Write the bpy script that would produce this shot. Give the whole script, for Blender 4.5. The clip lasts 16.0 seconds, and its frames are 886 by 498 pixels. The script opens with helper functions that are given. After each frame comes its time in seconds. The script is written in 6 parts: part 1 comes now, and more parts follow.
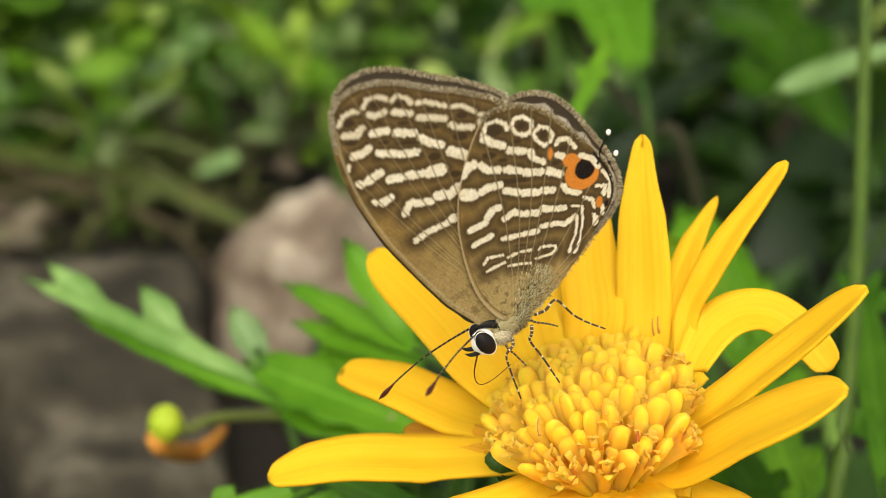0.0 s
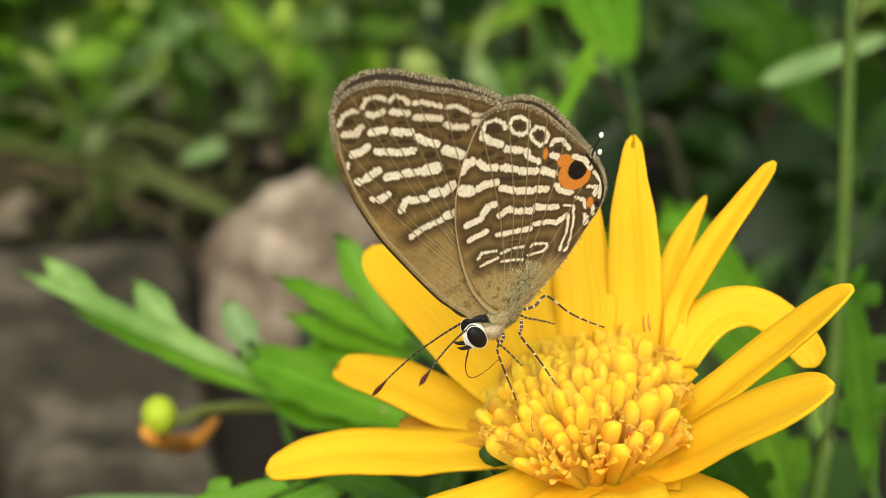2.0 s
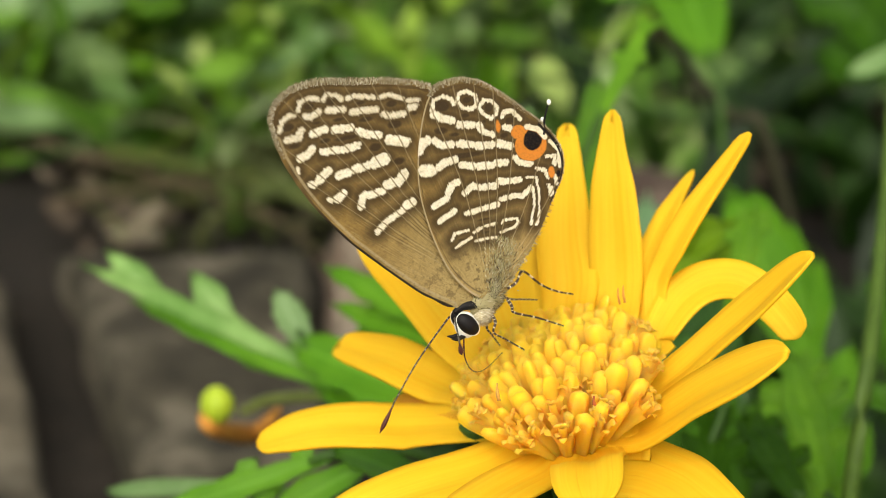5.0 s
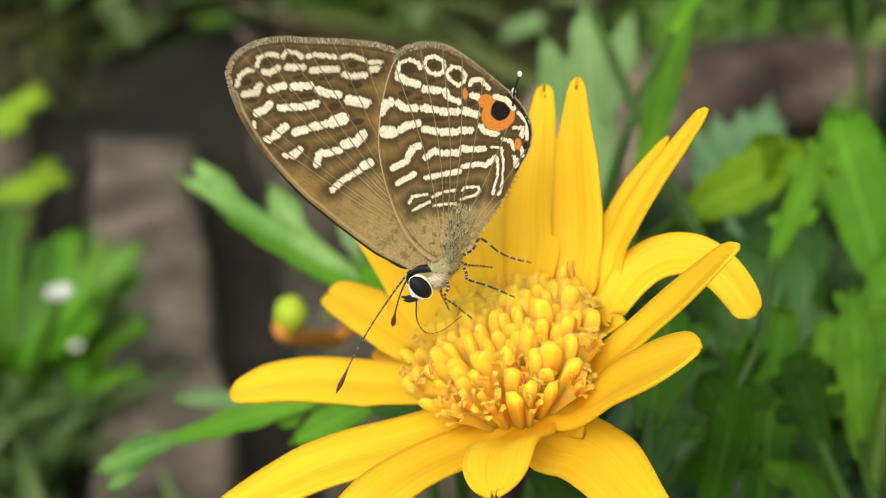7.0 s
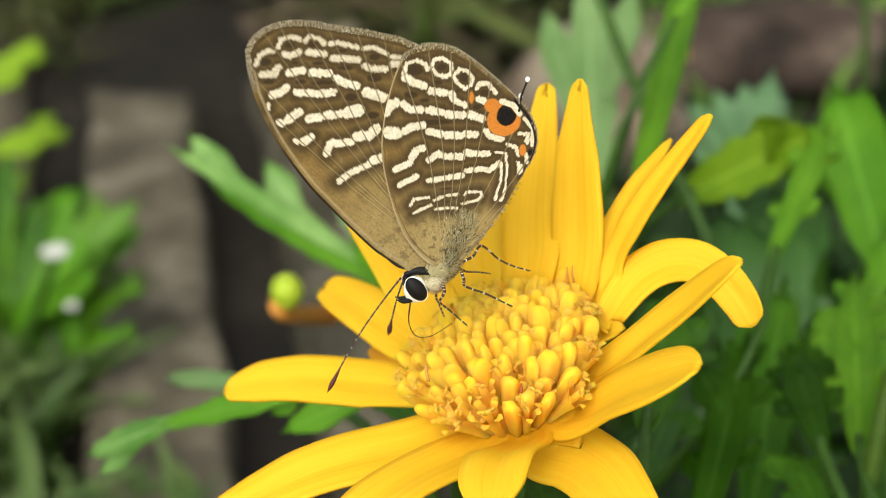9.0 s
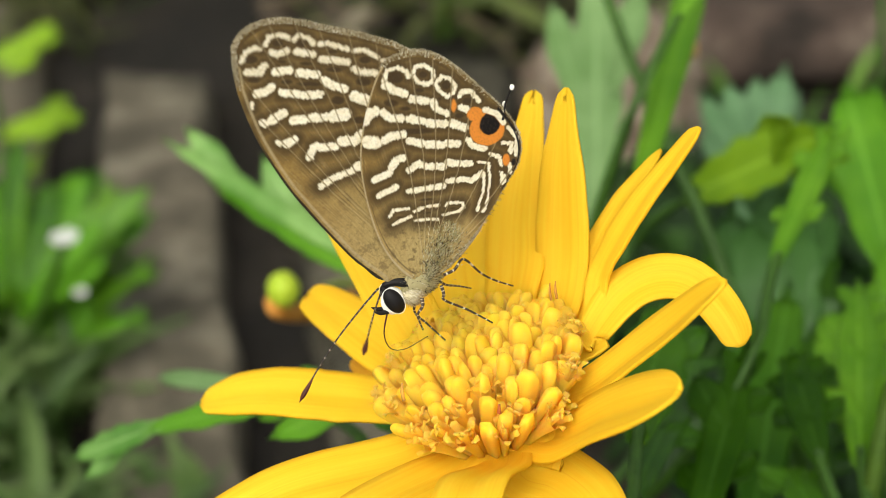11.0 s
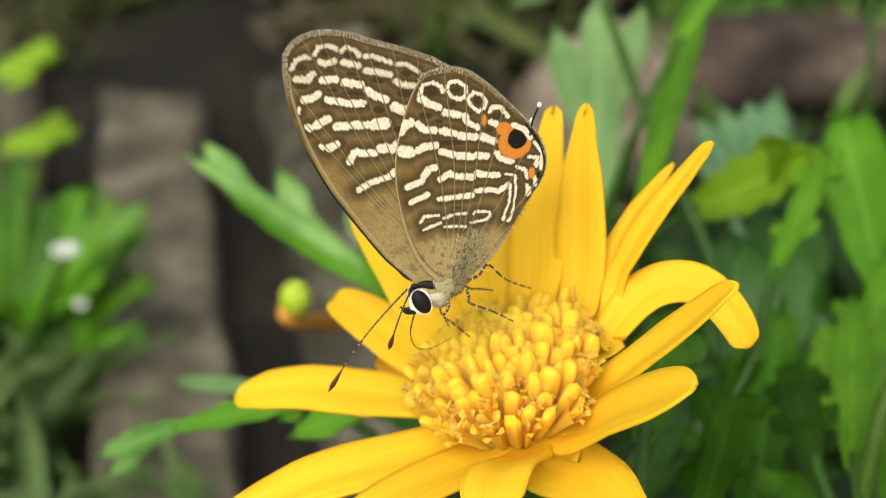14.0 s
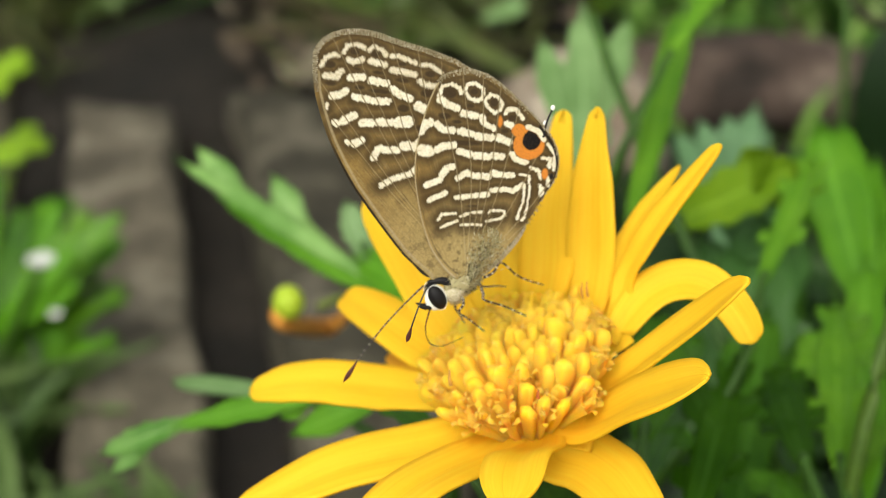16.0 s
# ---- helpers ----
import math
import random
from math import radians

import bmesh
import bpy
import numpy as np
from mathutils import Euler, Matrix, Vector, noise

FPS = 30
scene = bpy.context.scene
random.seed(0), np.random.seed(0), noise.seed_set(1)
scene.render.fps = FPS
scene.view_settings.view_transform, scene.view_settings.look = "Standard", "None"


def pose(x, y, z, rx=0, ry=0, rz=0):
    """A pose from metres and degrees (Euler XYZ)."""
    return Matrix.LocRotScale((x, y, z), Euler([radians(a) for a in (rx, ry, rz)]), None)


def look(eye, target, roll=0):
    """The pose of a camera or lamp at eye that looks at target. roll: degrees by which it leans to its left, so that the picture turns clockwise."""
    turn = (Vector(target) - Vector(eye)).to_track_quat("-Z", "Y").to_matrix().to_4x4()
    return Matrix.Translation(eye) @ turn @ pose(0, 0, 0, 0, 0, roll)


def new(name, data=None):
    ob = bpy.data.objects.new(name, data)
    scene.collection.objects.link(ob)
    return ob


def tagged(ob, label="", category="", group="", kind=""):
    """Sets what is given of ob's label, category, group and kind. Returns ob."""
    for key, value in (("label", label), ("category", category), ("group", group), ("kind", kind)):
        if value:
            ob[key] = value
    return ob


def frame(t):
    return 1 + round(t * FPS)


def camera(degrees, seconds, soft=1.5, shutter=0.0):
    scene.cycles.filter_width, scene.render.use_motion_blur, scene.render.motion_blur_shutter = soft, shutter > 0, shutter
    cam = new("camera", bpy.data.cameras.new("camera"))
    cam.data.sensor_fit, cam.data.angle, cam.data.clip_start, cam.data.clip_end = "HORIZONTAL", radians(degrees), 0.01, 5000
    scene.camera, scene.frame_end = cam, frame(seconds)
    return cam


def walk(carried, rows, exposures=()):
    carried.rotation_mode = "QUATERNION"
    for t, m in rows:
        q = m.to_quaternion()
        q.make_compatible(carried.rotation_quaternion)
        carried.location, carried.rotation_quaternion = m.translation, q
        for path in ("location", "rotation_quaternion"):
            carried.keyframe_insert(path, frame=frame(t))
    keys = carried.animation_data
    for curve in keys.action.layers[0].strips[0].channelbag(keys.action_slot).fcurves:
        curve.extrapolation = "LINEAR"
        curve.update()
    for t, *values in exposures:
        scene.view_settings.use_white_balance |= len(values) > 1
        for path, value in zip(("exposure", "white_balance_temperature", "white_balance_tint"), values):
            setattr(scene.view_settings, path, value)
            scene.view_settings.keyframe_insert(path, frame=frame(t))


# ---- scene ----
cam = camera(30.0, 16.0, soft=0.55)
cam.data.dof.use_dof = True
cam.data.dof.focus_distance = 0.0882
cam.data.dof.aperture_fstop = 50.0

PATH = [
    (0.0, pose(-0.03139, -0.07696, 0.18110, 68.319, -2.624, -13.236)),
    (0.5, pose(-0.03062, -0.07653, 0.18005, 68.766, -2.739, -13.057)),
    (1.0, pose(-0.02952, -0.07623, 0.18030, 68.528, -2.577, -12.527)),
    (1.5, pose(-0.03067, -0.07797, 0.18072, 68.699, -2.502, -13.049)),
    (2.0, pose(-0.03249, -0.07824, 0.18240, 67.875, -2.870, -13.778)),
    (2.5, pose(-0.03035, -0.08012, 0.18114, 68.890, -1.858, -12.856)),
    (3.0, pose(-0.02978, -0.08068, 0.18037, 69.069, -2.002, -12.147)),
    (3.5, pose(-0.02845, -0.08019, 0.18059, 68.736, -2.113, -11.518)),
    (4.0, pose(-0.02738, -0.08062, 0.18075, 68.708, -2.016, -11.322)),
    (4.5, pose(-0.02749, -0.08059, 0.18085, 68.546, -2.145, -11.145)),
    (5.0, pose(-0.02244, -0.08245, 0.18122, 68.182, -0.185, -8.851)),
    (5.2, pose(-0.01956, -0.08326, 0.18055, 66.505, 0.424, -7.264)),
    (5.7, pose(-0.01583, -0.08277, 0.18251, 65.474, 0.733, -5.495)),
    (6.2, pose(-0.01209, -0.08228, 0.18447, 64.477, 1.082, -3.709)),
    (6.8, pose(-0.00761, -0.08169, 0.18682, 63.334, 1.549, -1.556)),
    (7.3, pose(-0.00387, -0.08120, 0.18878, 62.434, 1.975, 0.237)),
    (7.5, pose(-0.00375, -0.08074, 0.18901, 62.217, 1.941, 0.334)),
    (8.0, pose(-0.00427, -0.08027, 0.19015, 61.450, 1.745, -0.202)),
    (8.5, pose(-0.00564, -0.07965, 0.18977, 61.654, 0.902, -0.616)),
    (8.7, pose(-0.00590, -0.07946, 0.19001, 61.315, 1.089, -0.536)),
    (9.4, pose(-0.00505, -0.07799, 0.18992, 61.064, 0.984, -0.152)),
    (10.1, pose(-0.00420, -0.07652, 0.18984, 60.803, 0.889, 0.247)),
    (10.8, pose(-0.00334, -0.07505, 0.18975, 60.532, 0.804, 0.663)),
    (11.0, pose(-0.00314, -0.07551, 0.19022, 60.428, 1.080, 0.598)),
    (11.5, pose(-0.00394, -0.07623, 0.19059, 60.408, 0.612, 0.463)),
    (12.0, pose(-0.00576, -0.07653, 0.19080, 60.605, 0.183, 0.103)),
    (12.5, pose(-0.00600, -0.07587, 0.19189, 60.000, 0.000, 0.000)),
    (13.0, pose(-0.00542, -0.07671, 0.19057, 60.931, 0.018, 0.360)),
    (13.5, pose(-0.00513, -0.07947, 0.19127, 61.188, 0.210, 0.362)),
    (14.0, pose(-0.00574, -0.08112, 0.19218, 61.206, 0.138, 0.354)),
    (14.5, pose(-0.00605, -0.08180, 0.19324, 60.797, 0.257, 0.073)),
    (15.0, pose(-0.00741, -0.08239, 0.19328, 60.928, -0.245, -0.064)),
    (15.5, pose(-0.00820, -0.08382, 0.19257, 61.676, -0.492, -0.358)),
    (16.0, pose(-0.00938, -0.08455, 0.19245, 61.907, -0.993, -0.788)),
]
# the clip's own white balance is a little warmer in its first part
walk(cam, PATH, ((0.0, 0.84, 6980, 8), (4.5, 0.84, 6920, 8), (5.2, 0.84, 6770, 7.5), (7.5, 0.85, 6520, 6), (16.0, 0.85, 6500, 5)))

# ---- daylight under a bright overcast sky ----
world = bpy.data.worlds.new("sky")
scene.world = world
world.use_nodes = True
sky = world.node_tree.nodes.new("ShaderNodeTexSky")
sky.sky_type = "NISHITA"
sky.sun_disc = False
sky.sun_elevation, sky.sun_rotation = radians(48), radians(200)
sky.dust_density, sky.ozone_density = 4.0, 0.6
background = world.node_tree.nodes["Background"]
background.inputs["Strength"].default_value = 0.155
grey = world.node_tree.nodes.new("ShaderNodeRGBToBW")
haze = world.node_tree.nodes.new("ShaderNodeMix")
haze.data_type = "RGBA"
haze.inputs[0].default_value = 0.9
world.node_tree.links.new(sky.outputs[0], grey.inputs[0])
world.node_tree.links.new(sky.outputs[0], haze.inputs[6])
world.node_tree.links.new(grey.outputs[0], haze.inputs[7])
world.node_tree.links.new(haze.outputs[2], background.inputs["Color"])
sun = new("sun", bpy.data.lights.new("sun", "SUN"))
sun.data.energy, sun.data.angle, sun.data.color = 1.25, radians(60), (1.0, 0.90, 0.70)
sun.matrix_world = look((-0.35, -0.95, 1.25), (0, 0, 0.1))


# ---- materials ----
def material(name, colour, rough=0.5, spec=0.4):
    m = bpy.data.materials.new(name)
    m.use_nodes = True
    b = m.node_tree.nodes["Principled BSDF"]
    b.inputs["Base Color"].default_value = (*colour, 1)
    b.inputs["Roughness"].default_value = rough
    b.inputs["Specular IOR Level"].default_value = spec
    return m, m.node_tree.nodes, m.node_tree.links, b


def node(nodes, kind, **inputs):
    n = nodes.new(kind)
    for key, value in inputs.items():
        n.inputs[key.replace("_", " ")].default_value = value
    return n


def noise_of(nodes, links, vector, scale, detail=3.0, rough=0.55):
    n = node(nodes, "ShaderNodeTexNoise", Scale=scale, Detail=detail, Roughness=rough)
    if vector:
        links.new(vector, n.inputs["Vector"])
    return n.outputs["Fac"]


def ramp(nodes, links, fac, stops):
    r = nodes.new("ShaderNodeValToRGB")
    while len(r.color_ramp.elements) < len(stops):
        r.color_ramp.elements.new(0.5)
    for e, (p, c) in zip(r.color_ramp.elements, stops):
        e.position, e.color = p, (*c, 1)
    links.new(fac, r.inputs["Fac"])
    return r.outputs["Color"]


def mix(nodes, links, fac, a, b, blend="MIX"):
    n = nodes.new("ShaderNodeMix")
    n.data_type, n.blend_type = "RGBA", blend
    for socket, value in ((n.inputs[0], fac), (n.inputs[6], a), (n.inputs[7], b)):
        if isinstance(value, (int, float)):
            socket.default_value = value
        elif isinstance(value, tuple):
            socket.default_value = (*value, 1)
        else:
            links.new(value, socket)
    return n.outputs[2]


def bump(nodes, links, b, height, strength, distance):
    n = node(nodes, "ShaderNodeBump", Strength=strength, Distance=distance)
    links.new(height, n.inputs["Height"])
    links.new(n.outputs["Normal"], b.inputs["Normal"])


def scaled(nodes, links, vector, scale):
    n = nodes.new("ShaderNodeMapping")
    n.inputs["Scale"].default_value = scale
    links.new(vector, n.inputs["Vector"])
    return n.outputs["Vector"]


def translucent(m, nodes, links, b, colour, share):
    """Lets part of the light through a thin sheet."""
    t = nodes.new("ShaderNodeBsdfTranslucent")
    if isinstance(colour, tuple):
        t.inputs["Color"].default_value = (*colour, 1)
    else:
        links.new(colour, t.inputs["Color"])
    s = nodes.new("ShaderNodeMixShader")
    s.inputs[0].default_value = share
    links.new(b.outputs[0], s.inputs[1])
    links.new(t.outputs[0], s.inputs[2])
    links.new(s.outputs[0], nodes["Material Output"].inputs["Surface"])


def petal_material(name, light, deep):
    m, n, l, b = material(name, light, 0.6, 0.15)
    uv = n.new("ShaderNodeTexCoord").outputs["UV"]
    streak = noise_of(n, l, scaled(n, l, uv, (13, 1.2, 1)), 1.0, 4.0, 0.6)
    cloud = noise_of(n, l, scaled(n, l, uv, (3, 3, 1)), 1.0, 2.0)
    c = ramp(n, l, streak, ((0.3, deep), (0.62, light)))
    c = mix(n, l, ramp(n, l, cloud, ((0.35, (0, 0, 0)), (0.7, (0.5, 0.5, 0.5)))), c, deep)
    # a few fine lengthwise grooves, their shade drawn as darker lines in the colour
    sep = n.new("ShaderNodeSeparateXYZ")
    l.new(uv, sep.inputs[0])
    groove = sep.outputs[0]
    for operation, value in (("MULTIPLY", 4.0), ("FRACT", 0.0), ("SUBTRACT", 0.5), ("ABSOLUTE", 0.0)):
        step = n.new("ShaderNodeMath")
        step.operation = operation
        step.inputs[1].default_value = value
        l.new(groove, step.inputs[0])
        groove = step.outputs[0]
    line = ramp(n, l, groove, ((0.0, (0.55, 0.55, 0.55)), (0.045, (0, 0, 0))))
    c = mix(n, l, mix(n, l, ramp(n, l, cloud, ((0.40, (0.1, 0.1, 0.1)), (0.6, (1, 1, 1)))), (0, 0, 0), line), c, tuple(v * k for v, k in zip(deep, (0.90, 0.78, 0.8))))
    l.new(c, b.inputs["Base Color"])
    bump(n, l, b, streak, 0.4, 0.00012)
    translucent(m, n, l, b, c, 0.42)
    return m


petal_yellow = petal_material("petal_yellow", (0.87, 0.605, 0.034), (0.85, 0.52, 0.018))
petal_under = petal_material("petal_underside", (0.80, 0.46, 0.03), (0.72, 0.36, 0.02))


def floret_material(name, *stops):
    m, n, l, b = material(name, (0.85, 0.42, 0.01), 0.85, 0.06)
    b.inputs["Subsurface Weight"].default_value = 0.8
    b.inputs["Subsurface Radius"].default_value = (1.0, 0.55, 0.08)
    b.inputs["Subsurface Scale"].default_value = 0.0045
    rnd = n.new("ShaderNodeObjectInfo").outputs["Random"]
    pos = n.new("ShaderNodeTexCoord").outputs["Object"]
    grain = noise_of(n, l, pos, 2200.0, 3.0)
    c = ramp(n, l, rnd, stops)
    c = mix(n, l, ramp(n, l, grain, ((0.4, (0, 0, 0)), (0.75, (0.15, 0.15, 0.15)))), c, (0.95, 0.52, 0.035))
    l.new(c, b.inputs["Base Color"])
    bump(n, l, b, grain, 0.35, 0.00008)
    translucent(m, n, l, b, c, 0.22)
    return m


floret_yellow = floret_material("floret_yellow", (0.0, (0.97, 0.51, 0.047)), (0.6, (0.97, 0.53, 0.052)), (1.0, (0.97, 0.56, 0.060)))
floret_bud = floret_material("floret_bud", (0.0, (0.97, 0.465, 0.040)), (0.6, (0.97, 0.48, 0.043)), (1.0, (0.97, 0.50, 0.047)))


def leaf_material(name, dark, light, gloss=0.34):
    m, n, l, b = material(name, dark, 0.42, gloss)
    uv = n.new("ShaderNodeTexCoord").outputs["UV"]
    pos = n.new("ShaderNodeTexCoord").outputs["Object"]
    blotch = noise_of(n, l, pos, 140.0, 3.0)
    fine = noise_of(n, l, pos, 1400.0, 2.0)
    c = ramp(n, l, blotch, ((0.32, dark), (0.68, light)))
    # pale midrib
    sep = n.new("ShaderNodeSeparateXYZ")
    l.new(uv, sep.inputs[0])
    away = node(n, "ShaderNodeMath")
    away.operation = "SUBTRACT"
    l.new(sep.outputs[0], away.inputs[0])
    away.inputs[1].default_value = 0.5
    size = n.new("ShaderNodeMath")
    size.operation = "ABSOLUTE"
    l.new(away.outputs[0], size.inputs[0])
    rib = ramp(n, l, size.outputs[0], ((0.0, (0.55, 0.55, 0.55)), (0.05, (0, 0, 0))))
    c = mix(n, l, rib, c, tuple(min(1.0, v * 1.6 + 0.02) for v in light))
    rnd = n.new("ShaderNodeObjectInfo").outputs["Random"]
    c = mix(n, l, ramp(n, l, rnd, ((0, (0, 0, 0)), (1, (0.3, 0.3, 0.3)))), c, tuple(v * 0.6 for v in dark))
    l.new(c, b.inputs["Base Color"])
    bump(n, l, b, fine, 0.3, 0.0002)
    translucent(m, n, l, b, c, 0.3)
    return m


leaf_leaf = leaf_material("leaf_green", (0.026, 0.092, 0.004), (0.058, 0.155, 0.008), 0.16)
bright_leaf = leaf_material("leaf_bright", (0.062, 0.175, 0.005), (0.120, 0.27, 0.012), 0.25)
# darker copy of the leaf green, with the bush's inner shade painted in
shaded_leaf = leaf_material("leaf_shaded", (0.012, 0.044, 0.001), (0.030, 0.090, 0.003), 0.08)
vivid_leaf = leaf_material("leaf_vivid", (0.062, 0.190, 0.006), (0.105, 0.265, 0.012), 0.2)
lime_leaf = leaf_material("leaf_lime", (0.17, 0.31, 0.008), (0.27, 0.43, 0.018))
soft_leaf = leaf_material("leaf_soft", (0.034, 0.105, 0.014), (0.068, 0.165, 0.036))
fresh_leaf = leaf_material("leaf_fresh", (0.11, 0.28, 0.012), (0.20, 0.40, 0.04))
blue_leaf = leaf_material("leaf_bluish", (0.10, 0.21, 0.085), (0.18, 0.32, 0.155))
drab_leaf = leaf_material("leaf_drab", (0.040, 0.060, 0.010), (0.085, 0.11, 0.022), 0.15)
olive_leaf = leaf_material("leaf_olive", (0.12, 0.23, 0.006), (0.19, 0.32, 0.014), 0.2)
# sky sheen on the leaf painted as pale blotches over the green
sheen_leaf = leaf_material("leaf_sheen", (0.055, 0.165, 0.012), (0.21, 0.36, 0.10))
pale_leaf = leaf_material("leaf_pale", (0.12, 0.225, 0.065), (0.22, 0.35, 0.135))


def stuff_material(name, stops, rough=0.55):
    m, n, l, b = material(name, stops[0][1], rough, 0.35)
    isl = n.new("ShaderNodeNewGeometry").outputs["Random Per Island"]
    c = ramp(n, l, isl, stops)
    pos = n.new("ShaderNodeTexCoord").outputs["Object"]
    c = mix(n, l, ramp(n, l, noise_of(n, l, pos, 90.0), ((0.35, (0, 0, 0)), (0.7, (0.5, 0.5, 0.5)))), c, tuple(v * 0.6 for v in stops[0][1]))
    l.new(c, b.inputs["Base Color"])
    translucent(m, n, l, b, c, 0.42)
    return m


grass_green = stuff_material("grass_green", ((0.0, (0.03, 0.085, 0.006)), (0.4, (0.085, 0.21, 0.018)), (0.8, (0.20, 0.36, 0.055)), (1.0, (0.42, 0.48, 0.22))))
weed_green = stuff_material("weed_green", ((0.0, (0.035, 0.10, 0.004)), (0.5, (0.135, 0.30, 0.012)), (0.8, (0.28, 0.45, 0.035)), (1.0, (0.44, 0.56, 0.17))))


weed_soft = stuff_material("weed_soft", ((0.0, (0.045, 0.09, 0.018)), (0.5, (0.105, 0.18, 0.040)), (1.0, (0.22, 0.30, 0.11))))
weed_grey = stuff_material("weed_grey", ((0.0, (0.08, 0.16, 0.035)), (0.5, (0.19, 0.30, 0.09)), (1.0, (0.38, 0.47, 0.24))))
litter_brown = stuff_material("litter_brown", ((0.0, (0.030, 0.022, 0.015)), (0.5, (0.090, 0.066, 0.044)), (0.85, (0.17, 0.135, 0.092)), (1.0, (0.32, 0.28, 0.20))), 0.8)
grass_olive = stuff_material("grass_olive", ((0.0, (0.022, 0.028, 0.006)), (0.4, (0.055, 0.072, 0.012)), (0.75, (0.10, 0.12, 0.024)), (1.0, (0.19, 0.17, 0.08))))
# weed green darkened almost to black: the bush's shade is put into it
weed_shaded = stuff_material("weed_shaded", ((0.0, (0.006, 0.022, 0.002)), (0.7, (0.016, 0.050, 0.004)), (1.0, (0.045, 0.11, 0.014))))


def mottled(name, stops, scale, rough, bumps, distance):
    m, n, l, b = material(name, stops[0][1], rough, 0.25)
    pos = n.new("ShaderNodeTexCoord").outputs["Object"]
    big = noise_of(n, l, pos, scale, 6.0, 0.62)
    small = noise_of(n, l, pos, scale * 9, 4.0, 0.7)
    c = ramp(n, l, big, stops)
    c = mix(n, l, ramp(n, l, small, ((0.35, (0.5, 0.5, 0.5)), (0.65, (0, 0, 0)))), c, tuple(v * 0.45 for v in stops[0][1]))
    l.new(c, b.inputs["Base Color"])
    bump(n, l, b, small, bumps, distance)
    return m


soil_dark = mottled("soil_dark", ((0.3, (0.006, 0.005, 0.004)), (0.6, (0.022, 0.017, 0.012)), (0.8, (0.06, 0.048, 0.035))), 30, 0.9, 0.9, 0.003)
stone_grey = mottled("stone_grey", ((0.32, (0.032, 0.026, 0.018)), (0.5, (0.105, 0.090, 0.062)), (0.7, (0.235, 0.205, 0.150))), 52, 0.8, 0.6, 0.001)
stone_dark = mottled("stone_dark", ((0.32, (0.012, 0.010, 0.006)), (0.5, (0.047, 0.041, 0.026)), (0.68, (0.155, 0.136, 0.098))), 52, 0.8, 0.6, 0.001)
stone_beige = mottled("stone_beige", ((0.3, (0.080, 0.067, 0.046)), (0.55, (0.135, 0.114, 0.080)), (0.75, (0.19, 0.165, 0.12))), 24, 0.8, 0.6, 0.001)
stone_pink = mottled("stone_pink", ((0.38, (0.085, 0.060, 0.042)), (0.50, (0.19, 0.145, 0.105)), (0.62, (0.36, 0.31, 0.24))), 46, 0.75, 0.6, 0.001)
stone_brown = mottled("stone_brown", ((0.34, (0.016, 0.011, 0.008)), (0.52, (0.062, 0.042, 0.032)), (0.70, (0.165, 0.128, 0.098))), 40, 0.85, 0.7, 0.001)
twig_brown = mottled("twig_brown", ((0.3, (0.07, 0.052, 0.028)), (0.7, (0.17, 0.13, 0.078))), 120, 0.85, 0.5, 0.0005)
stem_olive = mottled("stem_olive", ((0.3, (0.036, 0.075, 0.006)), (0.7, (0.066, 0.118, 0.012))), 200, 0.55, 0.2, 0.0002)
stem_pale = mottled("stem_pale", ((0.3, (0.13, 0.17, 0.03)), (0.7, (0.20, 0.25, 0.06))), 200, 0.55, 0.2, 0.0002)
stem_dark = mottled("stem_dark", ((0.3, (0.020, 0.022, 0.008)), (0.7, (0.050, 0.045, 0.020))), 160, 0.7, 0.3, 0.0003)
stem_green = mottled("stem_green", ((0.3, (0.022, 0.060, 0.005)), (0.7, (0.042, 0.100, 0.010))), 200, 0.55, 0.2, 0.0002)
bud_green = mottled("bud_green", ((0.3, (0.30, 0.42, 0.02)), (0.7, (0.45, 0.55, 0.04))), 300, 0.5, 0.2, 0.0002)
husk_orange = mottled("husk_orange", ((0.3, (0.44, 0.17, 0.025)), (0.7, (0.60, 0.29, 0.05))), 400, 0.6, 0.4, 0.0002)
husk_tan = mottled("husk_tan", ((0.3, (0.28, 0.17, 0.06)), (0.7, (0.46, 0.32, 0.14))), 400, 0.6, 0.4, 0.0002)
petal_white = material("petal_white", (0.46, 0.47, 0.43), 0.6)[0]
eye_black = material("eye_black", (0.006, 0.005, 0.005), 0.6, 0.2)[0]
scale_white = material("scale_white", (0.80, 0.78, 0.72), 0.7)[0]
brown_horn = material("brown_horn", (0.055, 0.012, 0.009), 0.5, 0.25)[0]


